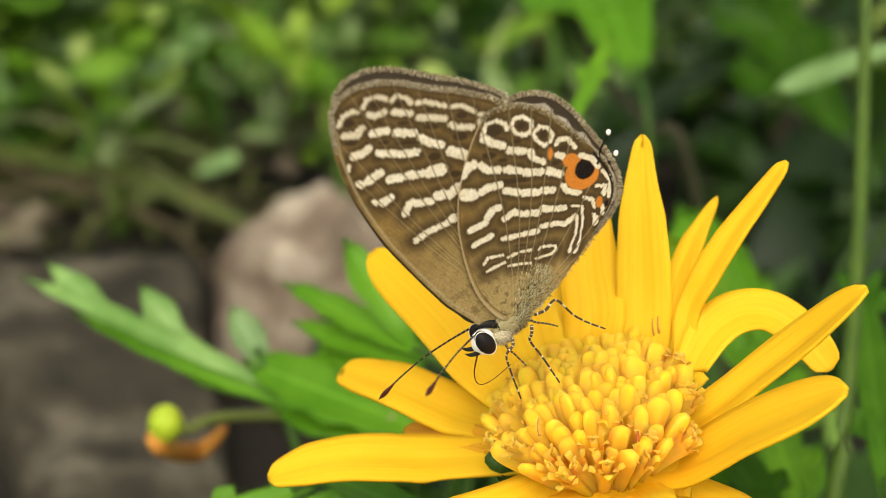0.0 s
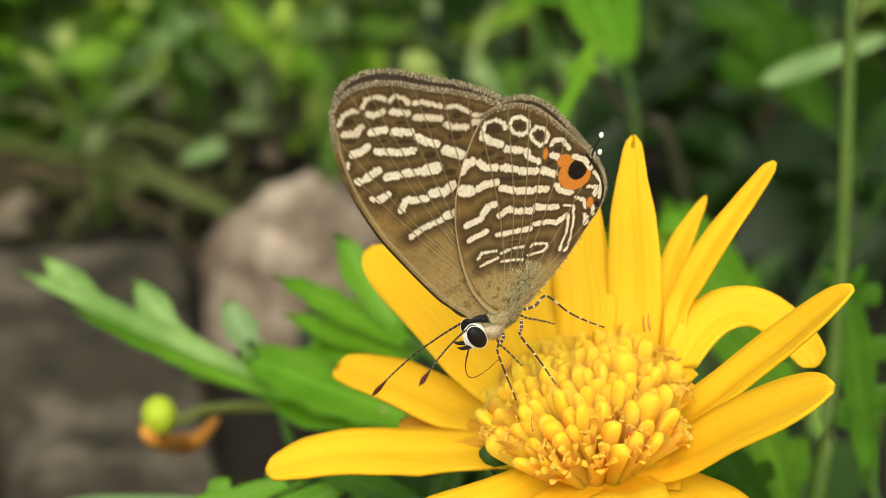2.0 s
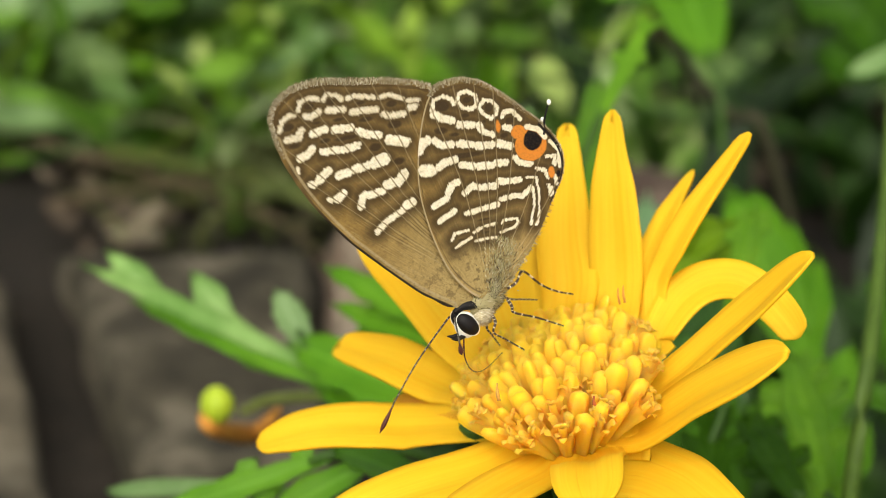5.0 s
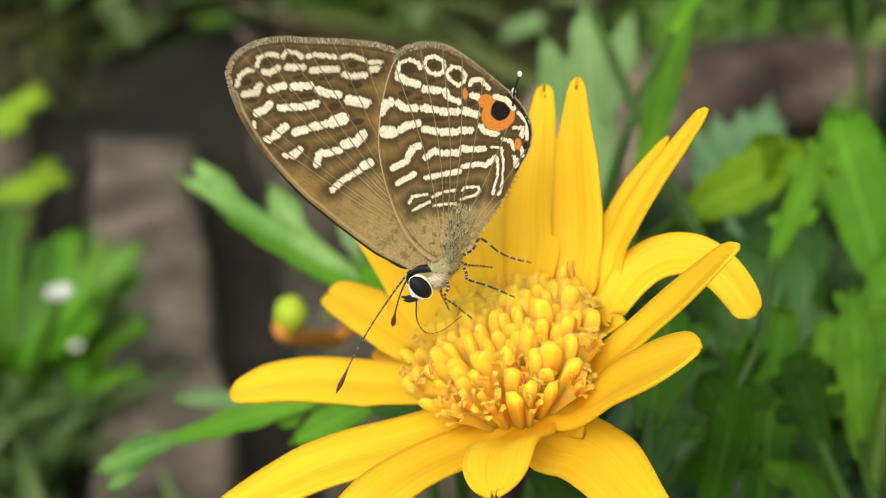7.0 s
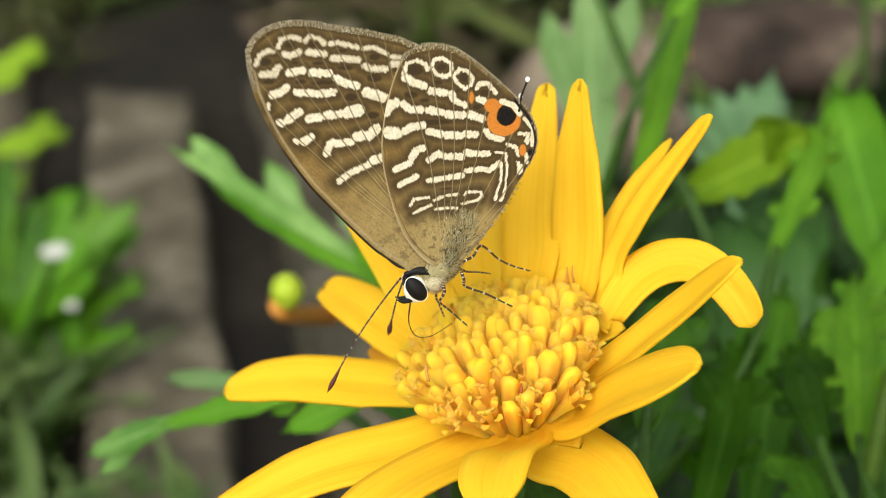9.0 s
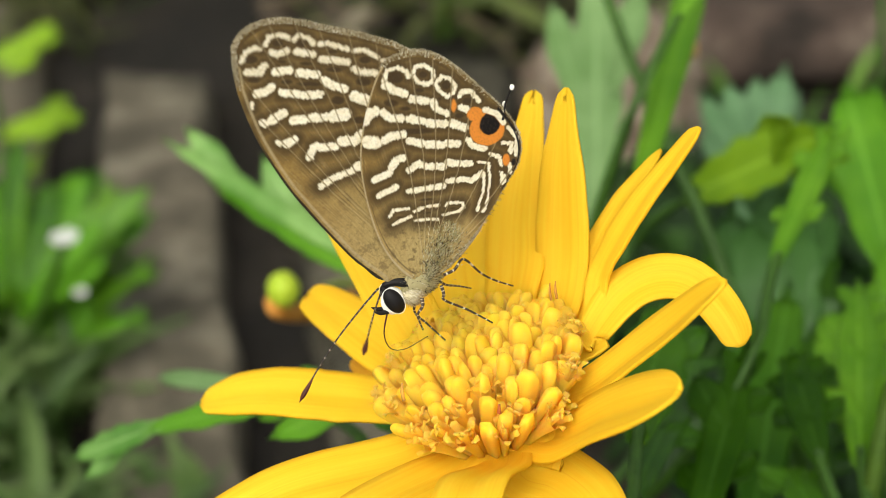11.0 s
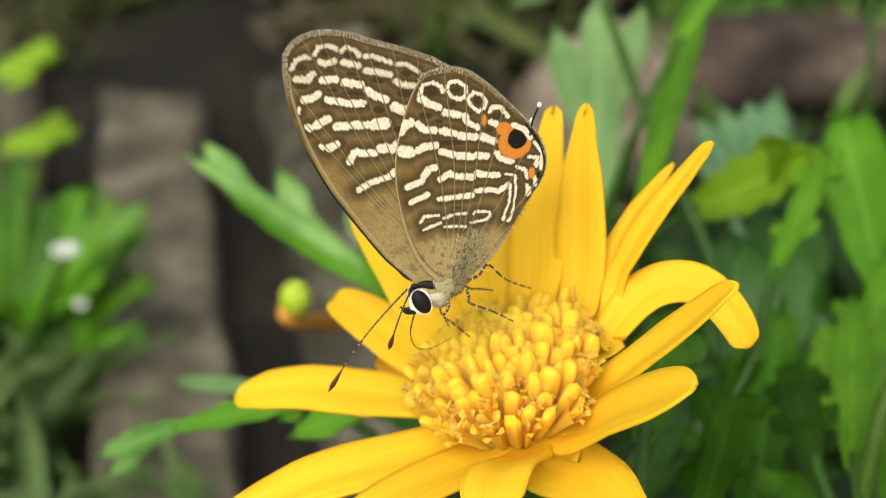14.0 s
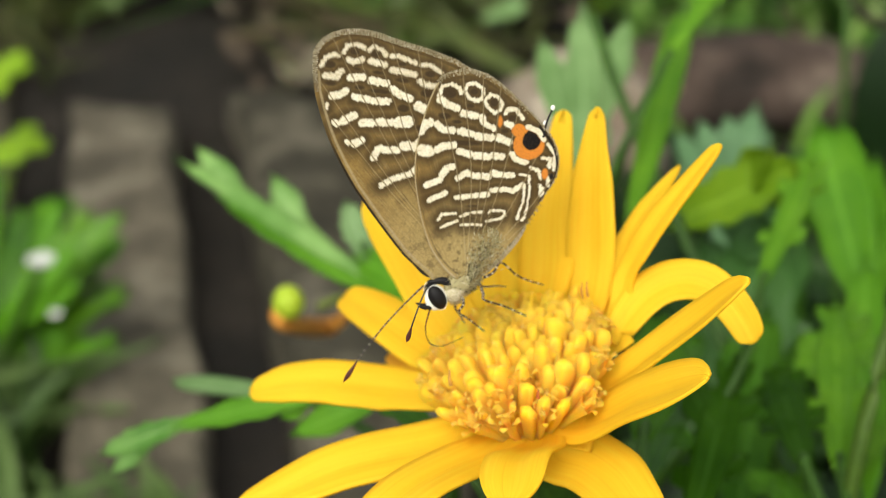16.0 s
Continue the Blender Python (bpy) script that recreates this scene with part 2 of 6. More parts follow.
def wing_material():
    m, n, l, b = material("wing_underside", (0.15, 0.11, 0.05), 0.75, 0.15)

    def masked(name):
        a = n.new("ShaderNodeAttribute")
        a.attribute_name = name
        return a.outputs["Fac"]
    pos = n.new("ShaderNodeTexCoord").outputs["Object"]
    fine = noise_of(n, l, pos, 7500.0, 2.0, 0.7)
    mid = noise_of(n, l, pos, 900.0, 3.0, 0.6)
    ground = ramp(n, l, mid, ((0.3, (0.200, 0.124, 0.034)), (0.7, (0.300, 0.196, 0.060))))
    ground = mix(n, l, masked("root"), ground, (0.42, 0.325, 0.140))
    ground = mix(n, l, ramp(n, l, masked("streak"), ((0.2, (0.17, 0.17, 0.17)), (0.5, (0, 0, 0)))), ground, (0.10, 0.066, 0.026))
    ground = mix(n, l, ramp(n, l, masked("streak"), ((0.6, (0, 0, 0)), (0.95, (0.18, 0.18, 0.18)))), ground, (0.46, 0.37, 0.19))
    fleck = noise_of(n, l, pos, 2600.0, 3.0, 0.7)
    flecks = mix(n, l, masked("root"), (0, 0, 0), ramp(n, l, fleck, ((0.52, (0, 0, 0)), (0.62, (0.8, 0.8, 0.8)))))
    ground = mix(n, l, flecks, ground, (0.075, 0.05, 0.022))
    ground = mix(n, l, masked("dark"), ground, (0.048, 0.030, 0.013))
    ground = mix(n, l, masked("vein"), ground, (0.40, 0.32, 0.18))
    powder = noise_of(n, l, pos, 3400.0, 3.0, 0.75)
    cream = ramp(n, l, powder, ((0.30, (0.66, 0.58, 0.41)), (0.50, (0.78, 0.71, 0.53)), (0.68, (0.82, 0.77, 0.62))))
    c = mix(n, l, masked("cream"), ground, cream)
    c = mix(n, l, masked("orange"), c, (0.62, 0.215, 0.030))
    c = mix(n, l, masked("black"), c, (0.008, 0.006, 0.006))
    c = mix(n, l, ramp(n, l, fine, ((0.33, (0.24, 0.24, 0.24)), (0.52, (0, 0, 0)))), c, (0.07, 0.05, 0.025))
    l.new(c, b.inputs["Base Color"])
    bump(n, l, b, fine, 0.35, 0.00004)
    translucent(m, n, l, b, mix(n, l, 1.0, c, (1.0, 0.72, 0.35), "MULTIPLY"), 0.28)
    return m


wing_brown = wing_material()


def wing_upper_material():
    """Grey-brown upper side: a dark margin, and pale crescents along the hindwing's rim."""
    m, n, l, b = material("wing_upperside", (0.08, 0.075, 0.07), 0.7, 0.2)
    pos = n.new("ShaderNodeTexCoord").outputs["Object"]
    c = ramp(n, l, noise_of(n, l, pos, 1100.0, 4.0, 0.65), ((0.3, (0.022, 0.020, 0.017)), (0.7, (0.060, 0.054, 0.045))))
    for name, colour in (("dark", (0.018, 0.014, 0.012)), ("cream", (0.42, 0.38, 0.30)), ("black", (0.010, 0.008, 0.008))):
        a = n.new("ShaderNodeAttribute")
        a.attribute_name = name
        c = mix(n, l, a.outputs["Fac"], c, colour)
    l.new(c, b.inputs["Base Color"])
    bump(n, l, b, noise_of(n, l, pos, 6000.0, 2.0), 0.3, 0.00005)
    translucent(m, n, l, b, (0.30, 0.20, 0.09), 0.25)
    return m


wing_upper = wing_upper_material()


def hair_material(name, stops):
    m, n, l, b = material(name, stops[0][1], 0.7, 0.2)
    c = ramp(n, l, n.new("ShaderNodeNewGeometry").outputs["Random Per Island"], stops)
    l.new(c, b.inputs["Base Color"])
    translucent(m, n, l, b, c, 0.4)
    return m


fringe_grey = hair_material("fringe_grey", ((0.0, (0.13, 0.095, 0.05)), (0.6, (0.42, 0.35, 0.21)), (1.0, (0.70, 0.64, 0.50))))
fur_tan = hair_material("fur_tan", ((0.0, (0.02, 0.014, 0.008)), (0.20, (0.05, 0.034, 0.015)), (0.30, (0.32, 0.31, 0.145)), (0.8, (0.60, 0.50, 0.28)), (1.0, (0.78, 0.72, 0.54))))
fur_pale = hair_material("fur_pale", ((0.0, (0.42, 0.34, 0.18)), (0.5, (0.66, 0.58, 0.38)), (1.0, (0.85, 0.80, 0.66))))
body_cream = mottled("body_cream", ((0.3, (0.45, 0.38, 0.22)), (0.7, (0.70, 0.64, 0.48))), 900, 0.8, 0.3, 0.0001)


def ringed(name, dark, pale, count, share):
    m, n, l, b = material(name, dark, 0.5, 0.3)
    uv = n.new("ShaderNodeTexCoord").outputs["UV"]
    sep = n.new("ShaderNodeSeparateXYZ")
    l.new(uv, sep.inputs[0])
    times = n.new("ShaderNodeMath")
    times.operation = "MULTIPLY"
    times.inputs[1].default_value = count
    l.new(sep.outputs[1], times.inputs[0])
    drift = n.new("ShaderNodeMath")
    drift.operation = "ADD"
    l.new(times.outputs[0], drift.inputs[0])
    l.new(noise_of(n, l, n.new("ShaderNodeTexCoord").outputs["Object"], 700.0, 2.0), drift.inputs[1])
    part_of = n.new("ShaderNodeMath")
    part_of.operation = "FRACT"
    l.new(drift.outputs[0], part_of.inputs[0])
    c = ramp(n, l, part_of.outputs[0], ((share, dark), (min(0.99, share + 0.06), pale)))
    l.new(c, b.inputs["Base Color"])
    return m


leg_ringed = ringed("leg_ringed", (0.05, 0.03, 0.02), (0.72, 0.62, 0.42), 9.0, 0.80)
feeler_ringed = ringed("feeler_ringed", (0.010, 0.006, 0.005), (0.62, 0.56, 0.46), 22.0, 0.88)


# ---- mesh helpers ----
def mesh_of(name, verts, faces, mat, uvs=None, smooth=True):
    me = bpy.data.meshes.new(name)
    me.from_pydata([tuple(v) for v in verts], [], faces)
    me.materials.append(mat)
    if uvs is not None:
        layer = me.uv_layers.new(name="uv")
        flat = np.array([uvs[v] for f in faces for v in f], dtype=np.float32).ravel()
        layer.data.foreach_set("uv", flat)
    me.polygons.foreach_set("use_smooth", [smooth] * len(faces))
    me.update()
    return me


def part(name, me, parent, label=""):
    ob = new(name, me)
    ob.parent = parent
    return tagged(ob, label)


def thing(name, place, label, category, **more):
    ob = new(name)
    ob.empty_display_size = 0.005
    ob.matrix_basis = Matrix.Translation(place)
    return tagged(ob, label, category, **more)


def unit(v):
    v = np.asarray(v, dtype=float)
    return v / max(1e-12, np.linalg.norm(v))


def spline(points, count):
    """Catmull-Rom curve through points, at count even places."""
    p = [np.asarray(q, dtype=float) for q in points]
    p = [2 * p[0] - p[1]] + p + [2 * p[-1] - p[-2]]
    out = []
    for s in np.linspace(0, len(p) - 3 - 1e-6, count):
        i, u = int(s), s - int(s)
        a, b, c, d = p[i:i + 4]
        out.append(0.5 * (2 * b + (c - a) * u + (2 * a - 5 * b + 4 * c - d) * u * u + (3 * b - a - 3 * c + d) * u ** 3))
    return np.array(out)


def tube(points, radii, sides=8, count=24):
    """Round tapered tube along a curve: verts, faces, uvs."""
    path = spline(points, count)
    rad = np.interp(np.linspace(0, 1, count), np.linspace(0, 1, len(radii)), radii)
    verts, uvs, faces = [], [], []
    ref = np.array([0.31, 0.52, 0.79])
    for i, q in enumerate(path):
        d = unit(path[min(i + 1, count - 1)] - path[max(i - 1, 0)])
        a = unit(np.cross(d, ref))
        b = np.cross(d, a)
        for k in range(sides):
            w = 2 * math.pi * k / sides
            verts.append(q + rad[i] * (math.cos(w) * a + math.sin(w) * b))
            uvs.append((k / sides, i / (count - 1)))
    for i in range(count - 1):
        for k in range(sides):
            n = (k + 1) % sides
            faces.append((i * sides + k, i * sides + n, (i + 1) * sides + n, (i + 1) * sides + k))
    faces.append(tuple(range(sides))[::-1])
    faces.append(tuple((count - 1) * sides + k for k in range(sides)))
    return verts, faces, uvs


def shell(grid, normals, thick, uv):
    """A sheet of rows x columns points with thickness: verts, faces, uvs."""
    r, c = grid.shape[:2]
    top = grid.reshape(-1, 3)
    low = (grid - normals * thick).reshape(-1, 3)
    verts = np.concatenate([top, low])
    uvs = np.concatenate([uv.reshape(-1, 2)] * 2)
    n = r * c
    faces = []
    for i in range(r - 1):
        for j in range(c - 1):
            a, b, d, e = i * c + j, i * c + j + 1, (i + 1) * c + j + 1, (i + 1) * c + j
            faces.append((a, b, d, e))
            faces.append((n + a, n + e, n + d, n + b))
    for i in range(r - 1):
        a, e = i * c, (i + 1) * c
        faces.append((a, e, n + e, n + a))
        a, e = i * c + c - 1, (i + 1) * c + c - 1
        faces.append((a, n + a, n + e, e))
    for j in range(c - 1):
        faces.append((j, n + j, n + j + 1, j + 1))
        a = (r - 1) * c + j
        faces.append((a, a + 1, n + a + 1, n + a))
    return verts, faces, uvs


def ball(centre, radii, turn=None, rings=12, sides=18, bumpy=0.0):
    verts, faces = [], []
    t = turn if turn is not None else np.eye(3)
    for i in range(rings + 1):
        a = math.pi * i / rings
        for k in range(sides):
            w = 2 * math.pi * k / sides
            d = np.array([math.sin(a) * math.cos(w), math.sin(a) * math.sin(w), math.cos(a)])
            g = 1 + bumpy * noise.noise(Vector(d * 2.3))
            verts.append(np.asarray(centre) + t @ (d * np.asarray(radii) * g))
    for i in range(rings):
        for k in range(sides):
            n = (k + 1) % sides
            faces.append((i * sides + k, i * sides + n, (i + 1) * sides + n, (i + 1) * sides + k))
    return verts, faces


def joined(pieces):
    verts, faces, uvs = [], [], []
    for p in pieces:
        o = len(verts)
        verts += list(p[0])
        faces += [tuple(i + o for i in f) for f in p[1]]
        uvs += list(p[2]) if len(p) > 2 else [(0.5, 0.5)] * len(p[0])
    return verts, faces, uvs


# ---- ground ----
def ground():
    xs = np.concatenate([[-60, -12, -3, -1.2], np.linspace(-0.6, 0.8, 71), [1.5, 3, 12, 60]])
    ys = np.concatenate([[-60, -12, -3, -1], np.linspace(-0.3, 1.4, 86), [2, 4, 12, 60]])
    verts = []
    for y in ys:
        for x in xs:
            near = max(0.0, 1 - max(abs(x - 0.1) / 1.0, abs(y - 0.5) / 1.2))
            z = -0.012 + near * (0.010 * noise.noise(Vector((x * 14, y * 14, 0.3))) + 0.005 * noise.noise(Vector((x * 50, y * 50, 2))))
            verts.append((x, y, z))
    w = len(xs)
    faces = [(j * w + i, j * w + i + 1, (j + 1) * w + i + 1, (j + 1) * w + i) for j in range(len(ys) - 1) for i in range(w - 1)]
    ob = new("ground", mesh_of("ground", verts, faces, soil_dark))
    tagged(ob, "dark garden soil between stones and plants", "soil", kind="structure")


ground()


def stone_block(name, corners, low, high, mat, label, seed):
    """A rough weathered block over a four-cornered footprint."""
    c = [np.array(p, dtype=float) for p in corners]
    n = 26
    verts, faces = [], []

    def at(u, v):
        p = (1 - v) * ((1 - u) * c[0] + u * c[1]) + v * ((1 - u) * c[3] + u * c[2])
        edge = min(u, 1 - u, v, 1 - v)
        drop = 0.006 * max(0, 1 - edge / 0.07) ** 2
        k = noise.noise(Vector((p[0] * 22, p[1] * 22, seed))) * 0.005 + noise.noise(Vector((p[0] * 90, p[1] * 90, seed))) * 0.0014
        wob = np.array([noise.noise(Vector((p[1] * 30, seed, 1))), noise.noise(Vector((p[0] * 30, seed, 7)))]) * 0.003
        return (p[0] + wob[0], p[1] + wob[1], high + k - drop)
    for j in range(n + 1):
        for i in range(n + 1):
            verts.append(at(i / n, j / n))
    for j in range(n):
        for i in range(n):
            faces.append((j * (n + 1) + i, j * (n + 1) + i + 1, (j + 1) * (n + 1) + i + 1, (j + 1) * (n + 1) + i))
    rim = [i for i in range(n)] + [j * (n + 1) + n for j in range(n)] + [n * (n + 1) + n - i for i in range(n)] + [(n - j) * (n + 1) for j in range(n)]
    o = len(verts)
    for i in rim:
        verts.append((verts[i][0], verts[i][1], low))
    for k in range(len(rim)):
        m = (k + 1) % len(rim)
        faces.append((rim[k], o + k, o + m, rim[m]))
    faces.append(tuple(range(o, len(verts))))
    ob = new(name, mesh_of(name, verts, faces, mat))
    tagged(ob, label, "stone")


stone_block("stone_block", ((-0.30, 0.12), (-0.074, 0.14), (-0.152, 0.47), (-0.42, 0.47)), -0.03, 0.000, stone_beige, "pale beige weathered stone block set in dark soil", 1.0)
stone_block("stone_block", ((-0.062, 0.10), (-0.032, 0.10), (-0.082, 0.372), (-0.110, 0.366)), -0.03, 0.002, stone_grey, "narrow grey-brown weathered stone block set in soil", 4.0)
stone_block("stone_block", ((-0.016, 0.10), (0.002, 0.12), (0.008, 0.37), (-0.064, 0.38)), -0.03, 0.004, stone_dark, "broad grey weathered stone block with worn edges", 9.0)


def boulder(place, radii, mat, label, seed):
    verts, faces = [], []
    rings, sides = 40, 56
    for i in range(rings + 1):
        a = math.pi * i / rings
        for k in range(sides):
            w = 2 * math.pi * k / sides
            d = Vector((math.sin(a) * math.cos(w), math.sin(a) * math.sin(w), math.cos(a)))
            g = 1 + 0.13 * noise.noise(d * 1.6 + Vector((seed, 0, 0))) + 0.10 * noise.noise(d * 4 + Vector((0, seed, 0))) + 0.03 * noise.noise(d * 13)
            verts.append((place[0] + radii[0] * d.x * g, place[1] + radii[1] * d.y * g, place[2] + radii[2] * d.z * g))
    for i in range(rings):
        for k in range(sides):
            n = (k + 1) % sides
            faces.append((i * sides + k, i * sides + n, (i + 1) * sides + n, (i + 1) * sides + k))
    tagged(new("rock", mesh_of("rock", verts, faces, mat)), label, "rock")


boulder((0.034, 0.318, 0.004), (0.026, 0.022, 0.031), stone_pink, "rounded pinkish-grey rock half sunk in dark soil", 3.0)
boulder((0.090, 0.385, 0.000), (0.056, 0.022, 0.014), stone_brown, "low reddish-brown stone lying on the soil", 8.0)


def twig(points, radius, label="thin dry brown twig lying on the ground", mat=None):
    v, f, uv = tube(points, [radius, radius * 0.9, radius * 0.5] if mat is None else [radius * 0.7, radius], 7, 30)
    tagged(new("twig", mesh_of("twig", v, f, mat or twig_brown, uv)), label, "twig", group="dry twigs")


twig([(-0.075, 0.45, 0.012), (-0.03, 0.425, 0.004), (0.004, 0.39, 0.000), (0.014, 0.36, -0.006)], 0.0010)
twig([(-0.07, 0.41, 0.004), (-0.01, 0.42, 0.006), (0.03, 0.41, 0.000)], 0.0009)

twig([(0.0455, 0.178, 0.131), (0.0529, 0.1704, 0.1159), (0.0565, 0.1674, 0.1096), (0.063, 0.1628, 0.1023), (0.0684, 0.1593, 0.0984), (0.082, 0.160, 0.05), (0.085, 0.160, -0.015)], 0.0011, "thin dark twig standing behind the daisy bush", stem_dark)


# ---- grass and weeds behind ----
def past_rim(x, y):
    """Outside the uneven rim of the overgrown patch."""
    a = math.atan2(y - 0.62, x)
    wave = 0.16 * noise.noise(Vector((math.cos(a) * 2.1, math.sin(a) * 2.1, 5.0))) + 0.10 * noise.noise(Vector((x * 16, y * 16, 2.0)))
    return math.hypot(x, (y - 0.62) * 0.85) > 0.62 + wave


def blades(name, count, area, height, width, mat, label, seed, lean=0.6, keep=None):
    rng = random.Random(seed)
    verts, faces, uvs = [], [], []
    made = 0
    while made < count:
        x, y = rng.uniform(area[0], area[1]), rng.uniform(area[2], area[3])
        if keep and not keep(x, y, rng):
            continue
        made += 1
        h, w = height * rng.uniform(0.45, 1.2), width * rng.uniform(0.6, 1.3)
        a = rng.uniform(0, 2 * math.pi)
        out = np.array([math.cos(a), math.sin(a), 0]) * h * lean * rng.uniform(0.2, 1.3)
        side = np.array([-math.sin(a), math.cos(a), 0]) * w / 2
        if past_rim(x, y):
            continue
        o = len(verts)
        for i in range(5):
            u = i / 4
            p = np.array([x, y, -0.006]) + out * u * u + np.array([0, 0, h * (u - 0.28 * u * u * lean)])
            s = side * (0.55 + 1.6 * u - 2.1 * u * u) if i < 4 else side * 0.04
            crease = np.array([0, 0, -0.15 * w])
            verts += [p - s, p + crease, p + s]
            uvs += [(0, u), (0.5, u), (1, u)]
        for i in range(4):
            b = o + i * 3
            faces += [(b, b + 1, b + 4, b + 3), (b + 1, b + 2, b + 5, b + 4)]
    ob = new(name, mesh_of(name, verts, faces, mat, uvs))
    return tagged(ob, label, "grass" if "grass" in name else "weeds", kind="stuff")


def thinning(x, y, rng):
    """Thick in the middle of the patch, thinning out unevenly towards its rim."""
    if x < 0.04 and y < 0.445 + 0.03 * noise.noise(Vector((x * 20, 0, 0))):
        return False
    if x > 0.10 + 0.05 * noise.noise(Vector((y * 9, 4.0, 0))) and y < 0.95 and rng.random() < 0.65:
        return False
    d = math.hypot((x + 0.02) / 0.85, (y - 0.95) / 0.85) + 0.35 * noise.noise(Vector((x * 3, y * 3, 1.7)))
    return rng.random() > (d - 0.55) / 0.7


def clumps(x, y):
    """How thick the weeds stand: high and low patches a hand wide, with bare soil between."""
    return noise.noise(Vector((x * 17, y * 11, 3.1))) + 0.6 * noise.noise(Vector((x * 41, y * 29, 8.2)))


def leafage(name, count, area, height, size, mat, label, seed, gap, keep=None):
    """Small oval leaves at all heights and angles, in uneven clumps."""
    rng = random.Random(seed)
    verts, faces, uvs = [], [], []
    made = 0
    while made < count:
        x, y = rng.uniform(area[0], area[1]), rng.uniform(area[2], area[3])
        c = clumps(x, y)
        if c < gap or (keep and not keep(x, y, rng)):
            continue
        made += 1
        z = -0.004 + height * min(1.0, 0.35 + 0.8 * (c - gap)) * rng.random() ** 0.7
        long = size * rng.uniform(0.55, 1.4)
        wide = long * rng.uniform(0.28, 0.5)
        turn = np.array(Euler((rng.gauss(0, 0.5), rng.gauss(-0.25, 0.5), rng.uniform(0, 6.28))).to_matrix())
        if past_rim(x, y):
            continue
        o = len(verts)
        for i, (u, w) in enumerate(((0, 0.12), (0.25, 0.8), (0.55, 1.0), (0.82, 0.6), (1.0, 0.05))):
            for q in (-1, 0, 1):
                p = turn @ np.array((long * (u - 0.3), wide / 2 * w * q, 0.12 * wide * abs(q) - 0.35 * long * (u - 0.4) ** 2))
                verts.append(p + np.array((x, y, z)))
                uvs.append((0.5 + q / 2, u))
        for i in range(4):
            b = o + i * 3
            faces += [(b, b + 1, b + 4, b + 3), (b + 1, b + 2, b + 5, b + 4)]
    ob = new(name, mesh_of(name, verts, faces, mat, uvs))
    return tagged(ob, label, "weeds" if "weed" in name else "leaf litter", kind="stuff")


blades("grass", 3800, (-1.0, 1.0, 0.43, 2.1), 0.070, 0.0030, grass_green, "long green and dry grass blades growing behind the stones", 5, 1.5, thinning)
leafage("weeds", 9500, (-0.8, 0.8, 0.45, 1.6), 0.050, 0.023, weed_green, "small-leaved green weeds in clumps behind the stones", 8, -0.42, thinning)
leafage("weeds", 2600, (-0.5, 0.5, 0.45, 1.2), 0.058, 0.023, weed_grey, "grey-green broad weed leaves standing above the grass", 23, -0.1, thinning)
leafage("leaf_litter", 2600, (-0.35, 0.45, 0.37, 1.1), 0.006, 0.016, litter_brown, "dry brown and grey leaf litter on the soil", 29, -0.9, lambda x, y, rng: y > (0.46 if x < -0.07 else 0.39))
blades("weeds", 800, (-0.155, -0.045, 0.10, 0.24), 0.024, 0.0052, weed_soft, "low soft pale green weeds between the stone blocks", 11, 1.0, lambda x, y, rng: x < (-0.084 if y > 0.165 else -0.05))
blades("grass", 420, (-0.20, 0.030, 0.375, 0.475), 0.022, 0.0030, grass_olive, "thin olive and straw-coloured grass creeping over bare soil", 41, 1.6, lambda x, y, rng: rng.random() < (y - 0.365) / 0.10 and abs(x + 0.085) > 0.035)
blades("grass", 160, (0.060, 0.150, 0.395, 0.47), 0.030, 0.0045, grass_green, "light green grass behind the reddish-brown stone", 43, 1.1)
blades("grass", 120, (0.02, 0.3, 0.12, 0.36), 0.03, 0.004, grass_green, "short grass tufts on the soil below the bush", 15, 0.9)
# added leaves whose dark colour stands for the shade under the bush
leafage("weeds", 620, (0.024, 0.115, 0.095, 0.262), 0.034, 0.022, weed_shaded, "added green leaves under the daisy bush, shade put into their dark colour", 53, -9.0)
blades("weeds", 300, (0.10, 0.60, 0.20, 0.90), 0.065, 0.022, weed_shaded, "broad green weed leaves behind the bush, shade put into their dark colour", 19, 1.0)


# ---- leaves and stems of the daisy bush ----
def blade(base, d, side, up, length, half, sag, curl, teeth, seed, thick, u0=0.0, u1=1.0, taper=False):
    """One leaf blade or lobe with a toothed end: verts, faces, uvs."""
    rows, cols = 14 + 4 * teeth, 7
    grid, uv = np.zeros((rows, cols, 3)), np.zeros((rows, cols, 2))
    for i in range(rows):
        u = i / (rows - 1)
        w = half * (0.34 + 0.66 * math.sin(math.pi * min(0.5, u * 0.72))) * max(0.03, 1 - max(0, (u - 0.72) / 0.28) ** 2) ** 0.6
        if taper:
            w = half * (0.30 + 0.70 * math.sin(math.pi * min(0.5, u * 0.95))) * max(0.02, 1 - max(0, (u - 0.50) / 0.50) ** 1.7) ** 0.85
        for j in range(cols):
            q = -1 + 2 * j / (cols - 1)
            tooth = 1 + (0.10 * math.sin(u * math.pi * 2 * teeth + (0.9 if q > 0 else 0)) * abs(q) * min(1, u * 3) if teeth else 0)
            lift = sag * length * (0.25 - (u - 0.5) ** 2) + curl * half * q * q + 0.10 * half * noise.noise(Vector((u * 2.7 + seed, q * 1.3, 0.7)))
            notch = -0.10 * length * max(0, (u - 0.88) / 0.12) * (math.cos(q * 3 * math.pi) * 0.5 - 0.5) * -1 if teeth else 0
            grid[i, j] = base + d * (u * length + notch) + side * q * w * tooth + up * lift
            uv[i, j] = (0.5 + q / 2, u0 + (u1 - u0) * u)
    return shell(grid, np.broadcast_to(up, grid.shape), thick, uv)


